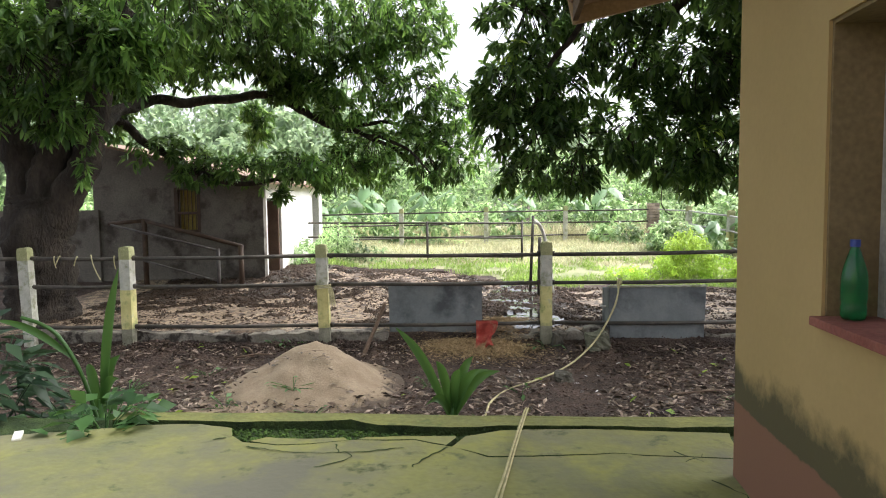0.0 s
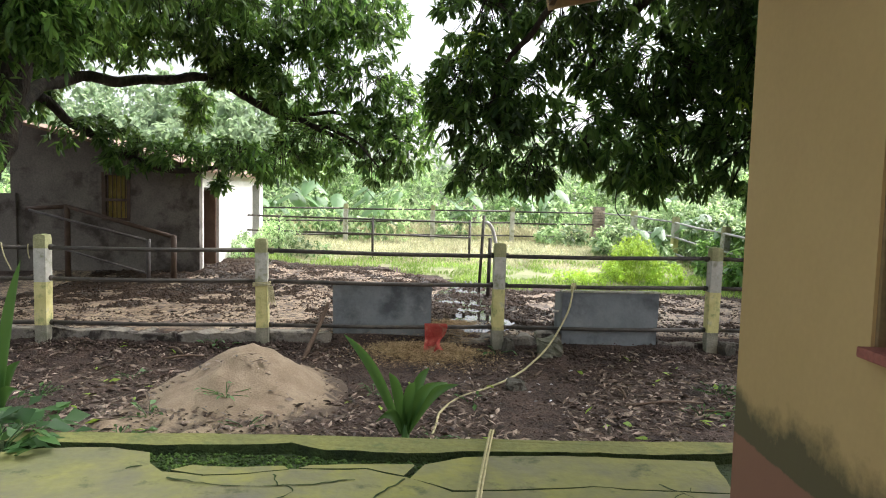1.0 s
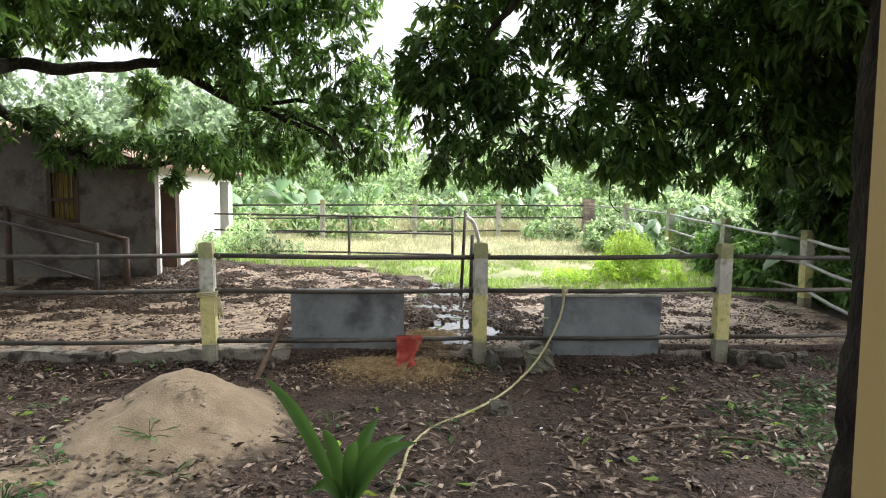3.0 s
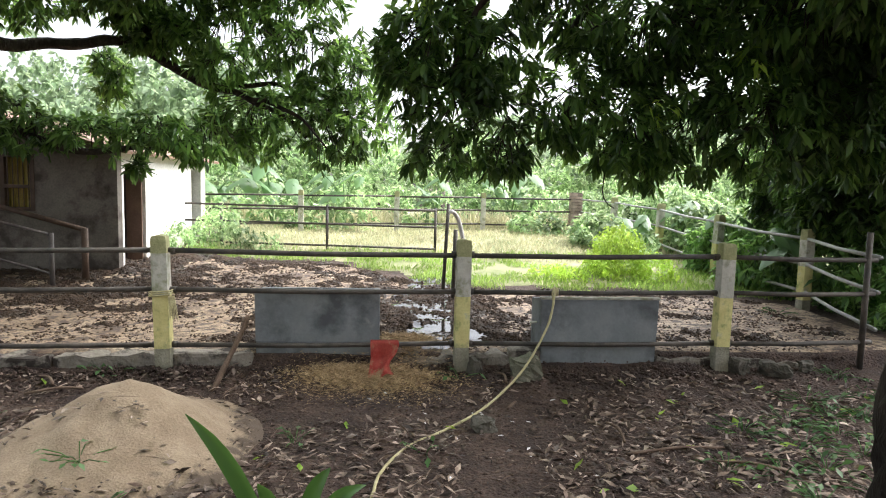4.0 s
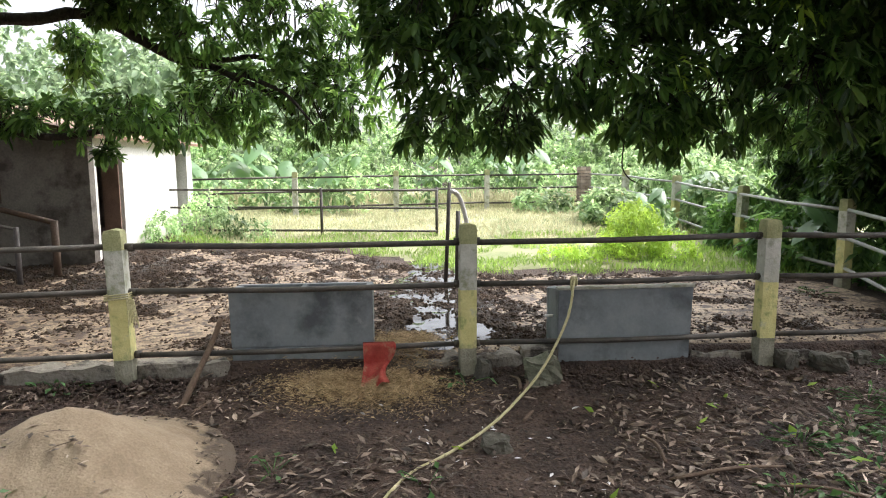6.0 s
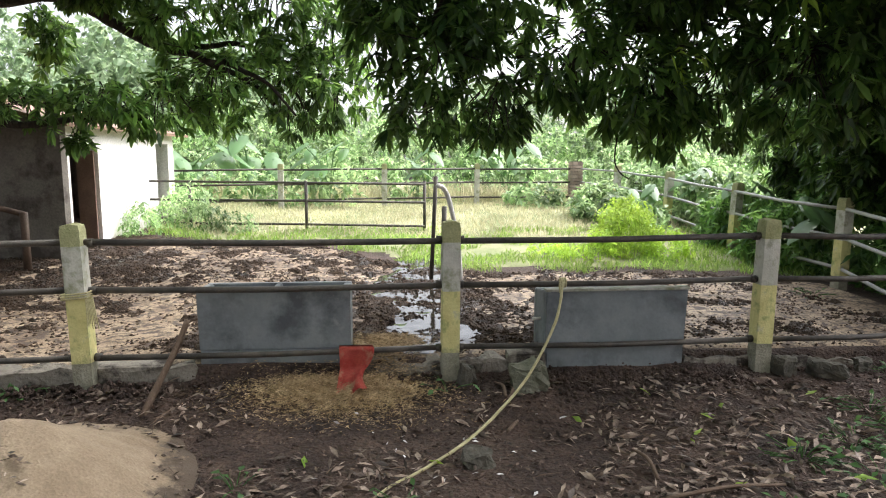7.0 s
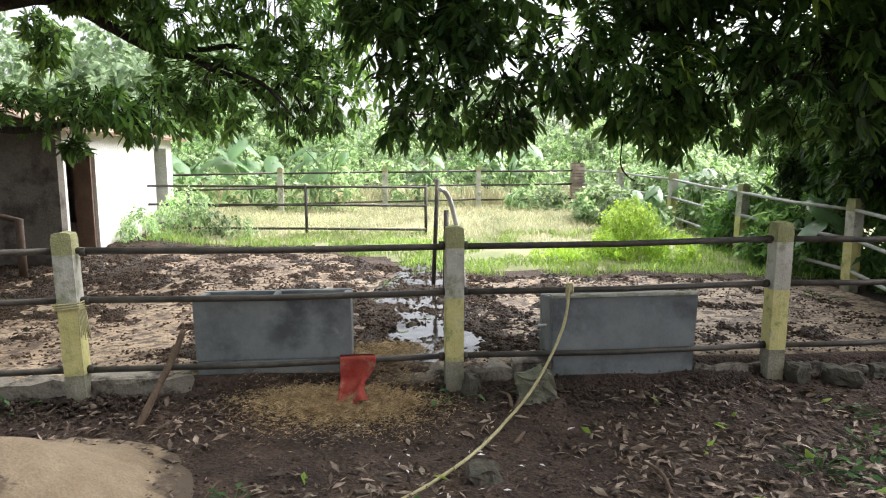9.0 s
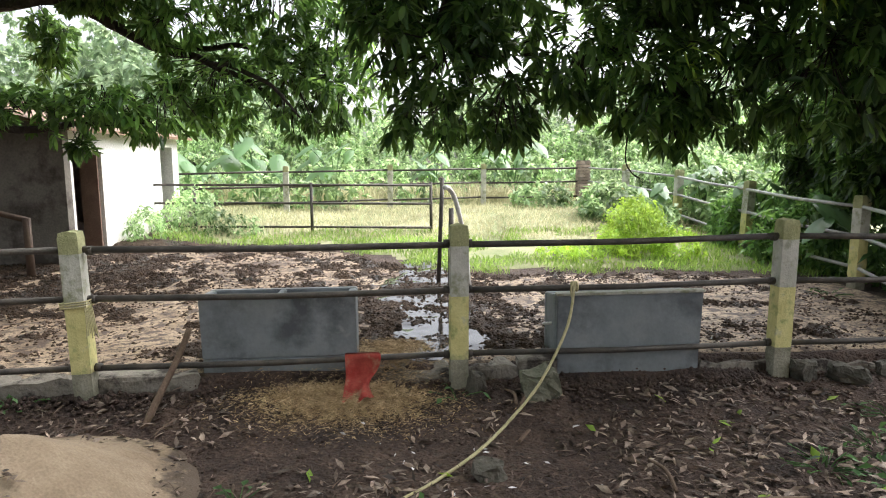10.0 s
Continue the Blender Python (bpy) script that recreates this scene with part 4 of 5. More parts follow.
# handrail and ramp before the shed
ramp = thing("ramp_rail", pose(0, 0, 0), "dark sloping handrail along the shed wall", "handrail")
for pts, r in (([(-7.97, 14.2, 1.66), (-5.78, 14.2, 1.09)], 0.045), ([(-7.97, 14.2, 1.68), (-7.97, 14.2, 0.1)], 0.06), ([(-5.78, 14.2, 1.12), (-5.78, 14.2, 0.15)], 0.06), ([(-8.8, 14.2, 1.6), (-7.97, 14.2, 1.66)], 0.045)):
    rail(ramp, pts, r, DARK_WOOD)
pale = thing("pipe_rail", pose(0, 0, 0), "pale sloping pipe rail beside the shed ramp", "handrail")
for pts, r in (([(-8.37, 13.6, 1.59), (-6.02, 13.6, 1.04)], 0.025), ([(-6.02, 13.6, 1.07), (-6.02, 13.6, 0.1)], 0.04), ([(-8.0, 13.6, 0.92), (-6.05, 13.6, 0.4)], 0.02)):
    rail(pale, pts, r, PIPE_DULL)
bm = bmesh.new()
box(bm, (-11.5, 14.7, 0.9), (4.4, 0.2, 2.0))
tagged(part("wall_yard", bm, GREY_WALL), "low grey rendered yard wall beside the shed", "wall", kind="structure")

# ---- side, far and shed fences ----
side = thing("side_fence", pose(0, 0, 0), "concrete posts with pale pipe rails along the pen", "fence", group="fences round the pen")
SP = [(5.45, 10.13), (6.25, 13.05), (6.11, 16.1), (6.0, 19.25), (5.6, 22.0), (5.15, 24.5)]
for i, (x, y) in enumerate(SP[1:5]):
    post(side, x, y, -0.14 + rise(y), 12, (0, (0.5, 2.5, 2, 1)[i]), 0.97)
for i in range(5):
    (xa, ya), (xb, yb) = SP[i], SP[i + 1]
    for z in (0.42, 0.86, 1.27):
        rail(side, [(xa, ya, z + rise(ya)), ((xa + xb) / 2, (ya + yb) / 2, z - 0.02 + rise((ya + yb) / 2)), (xb, yb, z + rise(yb))], 0.026, PIPE_PALE)
far_fence = thing("far_fence", pose(0, 0, 0), "pale posts and dark rails at the far side", "fence", group="fences round the pen")
FP = [(-6.6, 22.0), (-3.7, 22.8), (-0.84, 23.6), (1.95, 24.35), (5.0, 24.5)]
for x, y in FP:
    post(far_fence, x, y, 0.14 + rise(y) - 0.22, 4, (0, 0.6), 1.0, pale_post)
for (xa, ya), (xb, yb) in zip(FP[:-1], FP[1:]):
    for z in (0.5, 0.95, 1.36):
        rail(far_fence, [(xa, ya, z + rise(ya) - 0.12), (xb, yb, z + rise(yb) - 0.1)], 0.028, PIPE)
pillar = thing("brick_pillar", pose(5.03, 24.5, 0.14 + rise(24.5) - 0.25, 0, 0, 10), "faded pink brick pillar at the fence corner", "pillar")
bm = bmesh.new()
box(bm, (0, 0, 0.8), (0.3, 0.3, 1.6))
part("core", bm, CONCRETE, pillar)
bm = bmesh.new()
box(bm, (0, 0, 0), (0.17, 0.34, 0.085), bev=0.008)
first = part("brick", bm, BRICK, pillar)
for i in range(16):
    for s in (-1, 1):
        ob = first if (i, s) == (0, -1) else new("brick", first.data)
        ob.parent = pillar
        ob.matrix_basis = pose(s * 0.09 if i % 2 else 0, 0 if i % 2 else s * 0.09, 0.06 + i * 0.098, 0, 0, 0 if i % 2 else 90)
iron = thing("iron_fence", pose(0, 0, 0), "dark iron pipe fence joining the shed wall", "fence", group="fences round the pen")
IY = 18.7
for z in (0.52, 1.04, 1.44):
    rail(iron, [(-5.7, IY, z), (-2.27, IY, z - 0.03), (0.35, IY - 0.2, z - 0.05)], 0.026, PIPE)
for x in (-4.82, -2.27, 0.35):
    rail(iron, [(x, IY - 0.07 * (x > 0), 0.0), (x, IY - 0.07 * (x > 0), 1.46)], 0.034, PIPE, "upright")

# ---- cattle crush ----
crush = thing("cattle_crush", pose(0, 0, 0), "dark iron uprights with a bent pale pipe", "cattle crush")
rail(crush, [(0.6, 13.1, 0.1), (0.62, 13.1, 1.3)], 0.035, PIPE, "upright")
rail(crush, [(0.44, 13.5, 0.1), (0.51, 13.5, 1.7)], 0.03, PIPE, "upright")
rail(crush, curve_pts([(0.53, 13.25, 1.58), (0.6, 13.35, 1.55), (0.68, 13.4, 1.42), (0.75, 13.4, 1.15), (0.82, 13.4, 0.8), (0.88, 13.3, 0.12)], 20), 0.034, PIPE_WHITE, "bent_pipe")

# ---- sand heap ----


def sand_z(x, y):
    cx, cy = -2.2, 7.85
    wob = 1 + 0.12 * fbm(x, y, 1.1, 3, 3)
    d = math.hypot((x - cx) / (1.12 if x > cx else 1.35), (y - cy) / (1.2 if y > cy else 1.3)) * wob
    peak = 0.7 * max(0.0, 1 - d) ** 1.25
    dx, dy = (x + 2.58) / 1.3, (y - 6.75) / 0.95
    skirt = 0.12 * max(0.0, 1 - (dx * dx + dy * dy) * wob) * (1 + 0.5 * fbm(x, y, 2.5, 9, 3))
    z = (peak ** 6 + skirt ** 6) ** (1 / 6) if peak + skirt > 0 else 0
    if peak > 0.52:
        z -= (peak - 0.52) * 0.45
    return ground_z(x, y) - 0.04 + z + 0.03 * fbm(x, y, 3, 6, 4) * min(1, z * 8)


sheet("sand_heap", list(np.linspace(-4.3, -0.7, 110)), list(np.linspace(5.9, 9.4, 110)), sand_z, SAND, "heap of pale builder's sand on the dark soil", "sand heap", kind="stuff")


def top_z(x, y):
    z = ground_z(x, y)
    if -4.3 < x < -0.7 and 5.9 < y < 9.4:
        z = max(z, sand_z(x, y))
    return z


# ---- trees ----


def mango(limbs, crowns, label, gaps, leaves):
    t = thing("mango_tree", pose(0, 0, 0), label, "tree", group="mango trees")
    for i, (nm, ctrl, r0, r1) in enumerate(limbs):
        bm = bmesh.new()
        pts = curve_pts(ctrl, 8 * len(ctrl))
        n = len(pts)
        for k, p in enumerate(pts):
            p += Vector((noise.noise(p * 1.7), noise.noise(p * 1.7 + Vector((9, 0, 0))), noise.noise(p * 1.7 + Vector((0, 9, 0))))) * 0.08 * (k > 0)
        flare = [1 + (0.35 * max(0, 1 - k / 7) if nm == "trunk" else 0) for k in range(n)]
        tube(bm, pts, [(r0 + (r1 - r0) * k / (n - 1)) * flare[k] for k in range(n)], 18 if nm == "trunk" else 10, 0.22, seed=i)
        part(nm, bm, BARK, t, smooth=True)
    vs, qs, off = [], [], 0
    tv, tq, toff = [], [], 0
    for blobs, count, hang, *shade_crown in crowns:
        p, d = blob_points(rng, blobs, count, 0.25)
        keep = np.array([0.6 * noise.noise(Vector(a) * 0.9) + noise.noise(Vector(a) * 1.9) > gaps or count < 20 for a in p])
        p, d = p[keep], d[keep]
        # the upper crown, added out of view for shade, has plainer and larger leaves
        if shade_crown:
            v, q = whorls(rng, p, unit(d + rng.normal(0, 0.4, d.shape)), 9, 0.18, 0.3, 0.34, hang * 0.55)
        else:
            v, q = whorls(rng, p, unit(d + rng.normal(0, 0.4, d.shape)), 12, 0.13, 0.22, 0.31, hang * 0.55, oblong_arrays)
        vs.append(v)
        qs.append(q + off)
        off += len(v)
        # twigs behind the whorls
        b = p - d * 0.35 + np.array([0, 0, 0.12])
        sd = unit(np.cross(d, rng.normal(0, 1, d.shape))) * 0.006
        v = np.stack([p - sd, p + sd, b + sd * 1.6, b - sd * 1.6], 1).reshape(-1, 3)
        tv.append(v)
        tq.append(np.arange(len(v)).reshape(-1, 4) + toff)
        toff += len(v)
    mesh_np("crown", np.concatenate(vs), np.concatenate(qs), leaves, t)
    mesh_np("brushwood", np.concatenate(tv), np.concatenate(tq), BARK, t)["kind"] = "stuff"
    return t


mango([("trunk", [(-7.75, 10.6, -0.15), (-7.75, 10.6, 0.6), (-7.72, 10.6, 1.4), (-7.7, 10.65, 2.2)], 0.52, 0.5),
       ("limb", [(-7.55, 10.6, 1.5), (-7.1, 10.6, 2.35), (-6.72, 10.65, 3.1), (-6.5, 10.8, 4.4), (-6.2, 11.4, 5.8)], 0.3, 0.14),
       ("limb", [(-7.7, 10.6, 1.8), (-7.35, 10.6, 3.0), (-7.25, 10.6, 3.8), (-7.2, 10.7, 5.8)], 0.34, 0.18),
       ("limb", [(-7.9, 10.6, 1.7), (-7.95, 10.5, 3.0), (-8.15, 10.4, 4.2), (-8.5, 10.2, 5.8)], 0.32, 0.16),
       ("limb", [(-7.0, 10.8, 2.9), (-7.6, 13.2, 4.0), (-6.7, 14.5, 4.26), (-5.3, 14.6, 4.34), (-4.6, 14.7, 4.1), (-4.0, 14.8, 3.72), (-3.3, 14.9, 3.55), (-2.6, 15.0, 3.2), (-2.1, 15.1, 2.8)], 0.125, 0.035),
       ("limb", [(-7.1, 10.9, 3.3), (-8.0, 13.2, 3.75), (-7.4, 13.9, 3.15), (-6.7, 14.0, 2.75), (-5.8, 14.0, 2.42), (-4.8, 14.0, 2.5), (-3.8, 14.0, 2.55)], 0.11, 0.03),
       ("limb", [(-4.3, 14.75, 3.9), (-3.5, 15.0, 3.75), (-2.6, 15.2, 3.75), (-1.6, 15.4, 3.4), (-0.9, 15.5, 3.0)], 0.06, 0.02),
       ("limb", [(-3.2, 14.9, 3.5), (-2.2, 14.5, 3.2), (-1.6, 14.3, 2.6)], 0.05, 0.015)],
      [([(-7.2, 13.9, 3.1, 0.9, 0.7, 0.45), (-6.3, 13.9, 2.75, 0.9, 0.6, 0.4), (-5.3, 14.0, 2.65, 0.9, 0.6, 0.36), (-4.4, 14.0, 2.75, 0.8, 0.6, 0.42), (-3.6, 14.2, 2.75, 0.8, 0.7, 0.5)], 340, 0.6),
       ([(-2.9, 14.8, 3.3, 1.0, 0.9, 0.9), (-1.9, 15.0, 3.2, 0.9, 0.9, 0.9), (-1.1, 15.2, 3.1, 0.7, 0.8, 0.75), (-3.3, 14.6, 4.5, 1.3, 1.0, 0.6), (-2.0, 15.0, 4.4, 1.0, 1.0, 0.6), (-1.2, 15.2, 4.0, 0.6, 0.8, 0.5), (-2.4, 14.9, 5.3, 1.2, 1.0, 0.7), (-3.6, 14.6, 5.6, 1.3, 1.0, 0.8), (-2.0, 15.1, 5.9, 0.9, 0.9, 0.8), (-4.8, 14.4, 6.0, 1.2, 1.0, 0.7)], 1400, 0.6),
       ([(-4.72, 13.9, 2.2, 0.16, 0.1, 0.08)], 9, 0.3),
       ([(-5.5, 15.0, 4.0, 0.22, 0.25, 0.4), (-5.6, 15.0, 3.55, 0.3, 0.25, 0.3), (-5.75, 15.0, 4.1, 0.3, 0.3, 0.2)], 46, 0.8),
       ([(-5.0, 14.2, 5.1, 1.6, 1.2, 0.65), (-7.0, 13.5, 5.0, 1.6, 1.4, 0.6), (-8.6, 13.2, 4.3, 1.3, 1.2, 0.9), (-6.0, 12.2, 5.6, 2.4, 2.0, 0.9), (-3.5, 13.0, 5.8, 2.4, 2.0, 0.8), (-9.6, 13.6, 5.2, 1.6, 1.4, 1.2), (-8.0, 14.2, 5.4, 1.4, 1.0, 0.9)], 2200, 0.5),
       ([(-5.5, 9.6, 4.05, 0.5, 0.5, 0.5), (-6.0, 9.6, 4.5, 0.8, 0.7, 0.4), (-4.6, 9.8, 4.9, 1.2, 1.2, 0.5), (-6.15, 9.6, 3.3, 0.25, 0.3, 0.6), (-6.3, 9.8, 2.6, 0.25, 0.2, 0.25)], 260, 0.8),
       # unseen upper crown, added to shade the yard and patio
       ([(-6.5, 8.5, 6.2, 3.2, 3.5, 1.0), (-3.0, 9.5, 6.6, 3.0, 3.5, 1.0), (-9.5, 11, 5.5, 2.5, 3.5, 1.5), (-7.5, 5.0, 6.6, 3.2, 3.0, 0.9), (-3.2, 4.6, 7.0, 3.0, 3.0, 0.8), (-5.0, 1.0, 6.8, 3.5, 2.5, 0.8)], 3300, 0.5, True),
       ([(-7.0, 9.5, 4.2, 0.9, 0.6, 0.9), (-5.9, 9.6, 4.3, 0.8, 0.6, 0.55), (-6.6, 9.4, 3.3, 0.5, 0.4, 0.4), (-7.9, 9.5, 3.6, 0.5, 0.5, 0.6)], 460, 0.8),
       ([(-8.0, 14.0, 4.75, 0.9, 0.6, 0.65), (-5.2, 14.4, 4.9, 0.8, 0.6, 0.3), (-4.5, 14.5, 4.5, 0.7, 0.6, 0.45), (-8.6, 13.8, 3.9, 0.7, 0.5, 0.6), (-3.4, 14.4, 4.0, 0.6, 0.5, 0.35)], 420, 0.7)],
      "old mango tree with a thick dark forked trunk and drooping limbs", -0.22, MANGO_LIT)
mango([("trunk", [(2.98, 6.0, -0.3), (2.96, 6.0, 1.0), (2.98, 6.02, 2.6), (3.0, 6.1, 4.2)], 0.27, 0.24),
       ("limb", [(2.82, 6.05, 3.3), (2.9, 7.8, 4.8), (2.9, 9.8, 5.2), (2.4, 11.5, 4.7), (2.0, 12.3, 3.8)], 0.17, 0.04),
       ("limb", [(2.85, 6.1, 3.8), (4.2, 8.0, 5.0), (5.2, 10.0, 5.2), (5.8, 11.5, 4.4)], 0.16, 0.04),
       ("limb", [(2.9, 9.0, 5.05), (1.5, 10.2, 4.9), (0.8, 11.0, 4.2), (0.4, 11.4, 3.4)], 0.08, 0.02)],
      [([(0.3, 11.5, 2.45, 0.6, 0.5, 0.35), (1.1, 11.6, 2.4, 0.5, 0.5, 0.3), (3.1, 11.5, 2.35, 0.7, 0.5, 0.35), (0.5, 11.4, 2.95, 0.75, 0.7, 0.75), (1.2, 11.6, 2.85, 0.65, 0.7, 0.75), (0.25, 11.4, 3.9, 0.75, 0.8, 0.7), (1.0, 11.4, 3.8, 0.6, 0.7, 0.5), (0.35, 11.2, 4.9, 0.8, 0.8, 0.7), (1.5, 11.2, 5.0, 1.0, 0.8, 0.8), (2.6, 11.0, 5.3, 1.0, 0.8, 0.8), (0.7, 11.6, 5.9, 1.0, 0.8, 0.7), (2.0, 11.6, 4.3, 0.7, 0.6, 0.6), (-0.15, 11.4, 3.3, 0.42, 0.5, 0.5), (-0.1, 11.4, 3.85, 0.45, 0.5, 0.5)], 1120, 0.75),
       ([(2.1, 11.8, 3.25, 0.7, 0.7, 0.8), (2.9, 11.6, 2.95, 0.75, 0.7, 0.9), (3.6, 11.4, 2.95, 0.7, 0.7, 0.9), (3.0, 11.4, 4.2, 0.9, 0.9, 0.8), (3.9, 11.2, 4.2, 1.0, 0.9, 0.8)], 760, 0.75),
       ([(4.4, 10.9, 3.0, 0.8, 0.7, 0.85), (5.2, 10.8, 3.1, 0.8, 0.8, 1.0), (4.7, 10.4, 4.3, 1.2, 1.0, 0.9), (3.9, 10.2, 5.0, 1.2, 0.9, 0.7), (6.2, 11.0, 3.4, 1.2, 1.0, 1.3), (4.4, 8.6, 4.2, 0.9, 0.9, 0.7), (5.6, 9.8, 4.6, 1.2, 1.0, 1.2), (6.8, 10.6, 4.8, 1.2, 1.2, 1.4)], 2900, 0.7),
       ([(7.4, 13.0, 2.6, 1.3, 1.6, 2.0), (8.0, 16.0, 2.6, 1.5, 1.8, 2.2), (8.4, 11.5, 3.6, 1.6, 1.8, 1.8), (7.2, 12.8, 4.4, 1.6, 1.4, 1.6), (9.5, 15, 4.5, 2, 2.5, 2.5), (7.0, 13.2, 2.2, 0.9, 1.2, 1.2), (7.6, 14.6, 2.6, 1.0, 1.2, 1.5)], 4600, 0.5),
       ([(6.9, 13.0, 2.3, 0.8, 0.8, 1.0), (7.4, 14.5, 2.2, 0.9, 0.9, 1.1), (7.0, 11.6, 2.7, 0.8, 0.8, 0.9), (7.9, 16.2, 2.0, 0.9, 1.0, 1.2)], 1500, 0.6),
       # unseen overhead crown, added as shade for yard and house
       ([(2.6, 9.0, 6.3, 2.2, 2.0, 0.7), (5.0, 8.5, 6.0, 3.0, 3.0, 1.0), (1.5, 6.5, 6.3, 2.6, 2.6, 0.8), (6.5, 12.5, 5.8, 2.8, 2.8, 1.2), (-0.5, 6.0, 7.2, 3.0, 2.8, 0.8)], 1800, 0.5, True)],
      "mango tree with dense dark drooping foliage over the pen", -0.32, MANGO)

tree_b = bpy.data.objects["mango_tree.001"]
bm = bmesh.new()
tube(bm, curve_pts([(2.5, 11.5, 2.6), (2.54, 11.5, 2.3), (2.52, 11.5, 1.95), (2.58, 11.45, 1.8), (2.66, 11.4, 1.74)], 16), 0.008, 6)
part("vine", bm, BARK, tree_b, "thin hanging vine")

p, d = blob_points(rng, [(4.0, 10.4, 3.55, 0.3, 0.2, 0.12), (3.1, 11.0, 3.0, 0.2, 0.2, 0.1), (0.2, 10.9, 4.3, 0.3, 0.2, 0.15), (3.3, 10.9, 2.1, 0.1, 0.1, 0.1)], 12, 0.8)
v, q = whorls(rng, p, d, 6, 0.14, 0.24, 0.24, 0.5)
mesh_np("young_leaves", v, q, YELLOW_BUSH, tree_b)["kind"] = "stuff"

# ---- plants by the patio ----


def blade(bm, base, tip, width, sag=0.1, n=8, fold=0.35):
    base, tip = Vector(base), Vector(tip)
    d = tip - base
    side = d.cross(Vector((0, -1, 0.3))).normalized()
    out = side.cross(d).normalized()
    prev = None
    for i in range(n + 1):
        u = i / n
        w = width * max(0.02, math.sin(math.pi * min(1, 0.1 + u * 0.9))) ** 0.8
        p = base + d * u + Vector((0, 0, sag * math.sin(u * math.pi)))
        a, c, b = bm.verts.new(p - side * w / 2 + out * w * fold), bm.verts.new(p), bm.verts.new(p + side * w / 2 + out * w * fold)
        if prev:
            bm.faces.new((prev[0], prev[1], c, a))
            bm.faces.new((prev[1], prev[2], b, c))
        prev = (a, c, b)


def seedling(x, y, z, tips, label, width=0.1, stem_h=0.45):
    t = thing("palm_seedling", pose(x, y, z), label, "plant", group="palm seedlings")
    bm = bmesh.new()
    tube(bm, [(0, 0, -0.05), (0.01, 0, stem_h * 0.6), (0.0, 0, stem_h)], [0.04, 0.032, 0.02], 10)
    part("stem", bm, SEEDLING, t, smooth=True)
    for tx, ty, tz in tips:
        bm = bmesh.new()
        blade(bm, (tx * 0.05, ty * 0.05, stem_h * 0.8), (tx, ty, tz), width)
        part("leaf", bm, SEEDLING, t, smooth=True)
    return t


seedling(-0.33, 5.06, -0.2, [(-0.42, 0.05, 1.27), (-0.1, -0.1, 1.06), (0.15, 0.05, 1.06), (0.35, -0.05, 0.98), (0.28, 0.2, 0.92), (-0.18, -0.12, 0.74), (0.06, -0.1, 1.0), (0.22, -0.08, 1.0)], "bright green young palm seedling below the patio edge", 0.07, 0.78)
tall = seedling(-2.72, 4.55, 0.1, [(0.17, 0.0, 1.47), (0.12, 0.05, 0.86), (-0.1, 0.02, 0.8), (0.17, -0.05, 0.72)], "young palm seedling with one tall blade among weeds", 0.075, 0.56)
bm = bmesh.new()
stalk = curve_pts([(-0.02, 0.02, 0.3), (-0.15, 0.02, 0.72), (-0.3, 0.02, 0.98), (-0.42, 0.0, 1.08), (-0.55, -0.02, 1.13)], 24)
tube(bm, stalk, 0.014, 6)
part("leaf_stalk", bm, SEEDLING, tall, smooth=True)
bm = bmesh.new()
blade(bm, stalk[8], (-0.72, -0.06, 1.12), 0.055, 0.06)
part("leaf", bm, SEEDLING, tall, smooth=True)


def weed(x, y, z, r, h, count, material, label, L=(0.08, 0.16), wr=0.6, name="weed"):
    n = count
    t = thing(name, pose(x, y, z), label, "plant", group="weeds")
    a = rng.uniform(0, 2 * math.pi, n)
    rad = r * np.sqrt(rng.uniform(0, 1, n))
    p = np.stack([rad * np.cos(a), rad * np.sin(a), h * (0.25 + 0.75 * rng.uniform(0, 1, n)) * (1 - 0.5 * rad / r)], 1)
    way = unit(np.stack([np.cos(a), np.sin(a), rng.uniform(-0.4, 0.4, n)], 1) + rng.normal(0, 0.4, (n, 3)))
    LL = rng.uniform(L[0], L[1], n)
    v, q = leaf_arrays(p, way, unit(rng.normal(0, 0.3, (n, 3)) + np.array([0, 0, 1.0])), LL, LL * wr, 0.12, 0.2)
    mesh_np("foliage", v, q, material, t)
    bm = bmesh.new()
    for k in range(min(n, 24)):
        tube(bm, [(p[k, 0] * 0.1, p[k, 1] * 0.1, -0.02), (p[k, 0] * 0.5, p[k, 1] * 0.5, p[k, 2] * 0.6), tuple(p[k])], 0.004, 4)
    part("stem_mass", bm, material, t)["kind"] = "stuff"
    return t


weed(-2.25, 3.86, 0.64, 0.25, 0.3, 44, WEED, "low broad-leaved green weed growing over the patio edge", (0.1, 0.17), 0.75)
weed(-2.64, 4.18, 0.3, 0.35, 0.6, 70, WEED, "leafy green weeds below the patio corner", (0.1, 0.18))
weed(-3.4, 4.2, 0.1, 0.5, 1.55, 330, SHRUB, "tall dark leafy shrub beside the patio", (0.14, 0.26), 0.35, "shrub")
weed(-3.34, 5.42, -0.1, 0.5, 0.7, 90, WEED, "leafy weeds in the yard soil", (0.12, 0.2))
weed(-3.1, 4.3, 0.1, 0.3, 0.75, 60, SHRUB, "thin dark leafy weed beside the seedling", (0.12, 0.2), 0.35)
bm = bmesh.new()
box(bm, (-2.61, 3.63, PATIO_Z + 0.01), (0.045, 0.1, 0.016), (8, 0, 30), bev=0.004)
tagged(part("tile_chip", bm, WHITE_WALL), "small white chip lying on the patio", "chip")
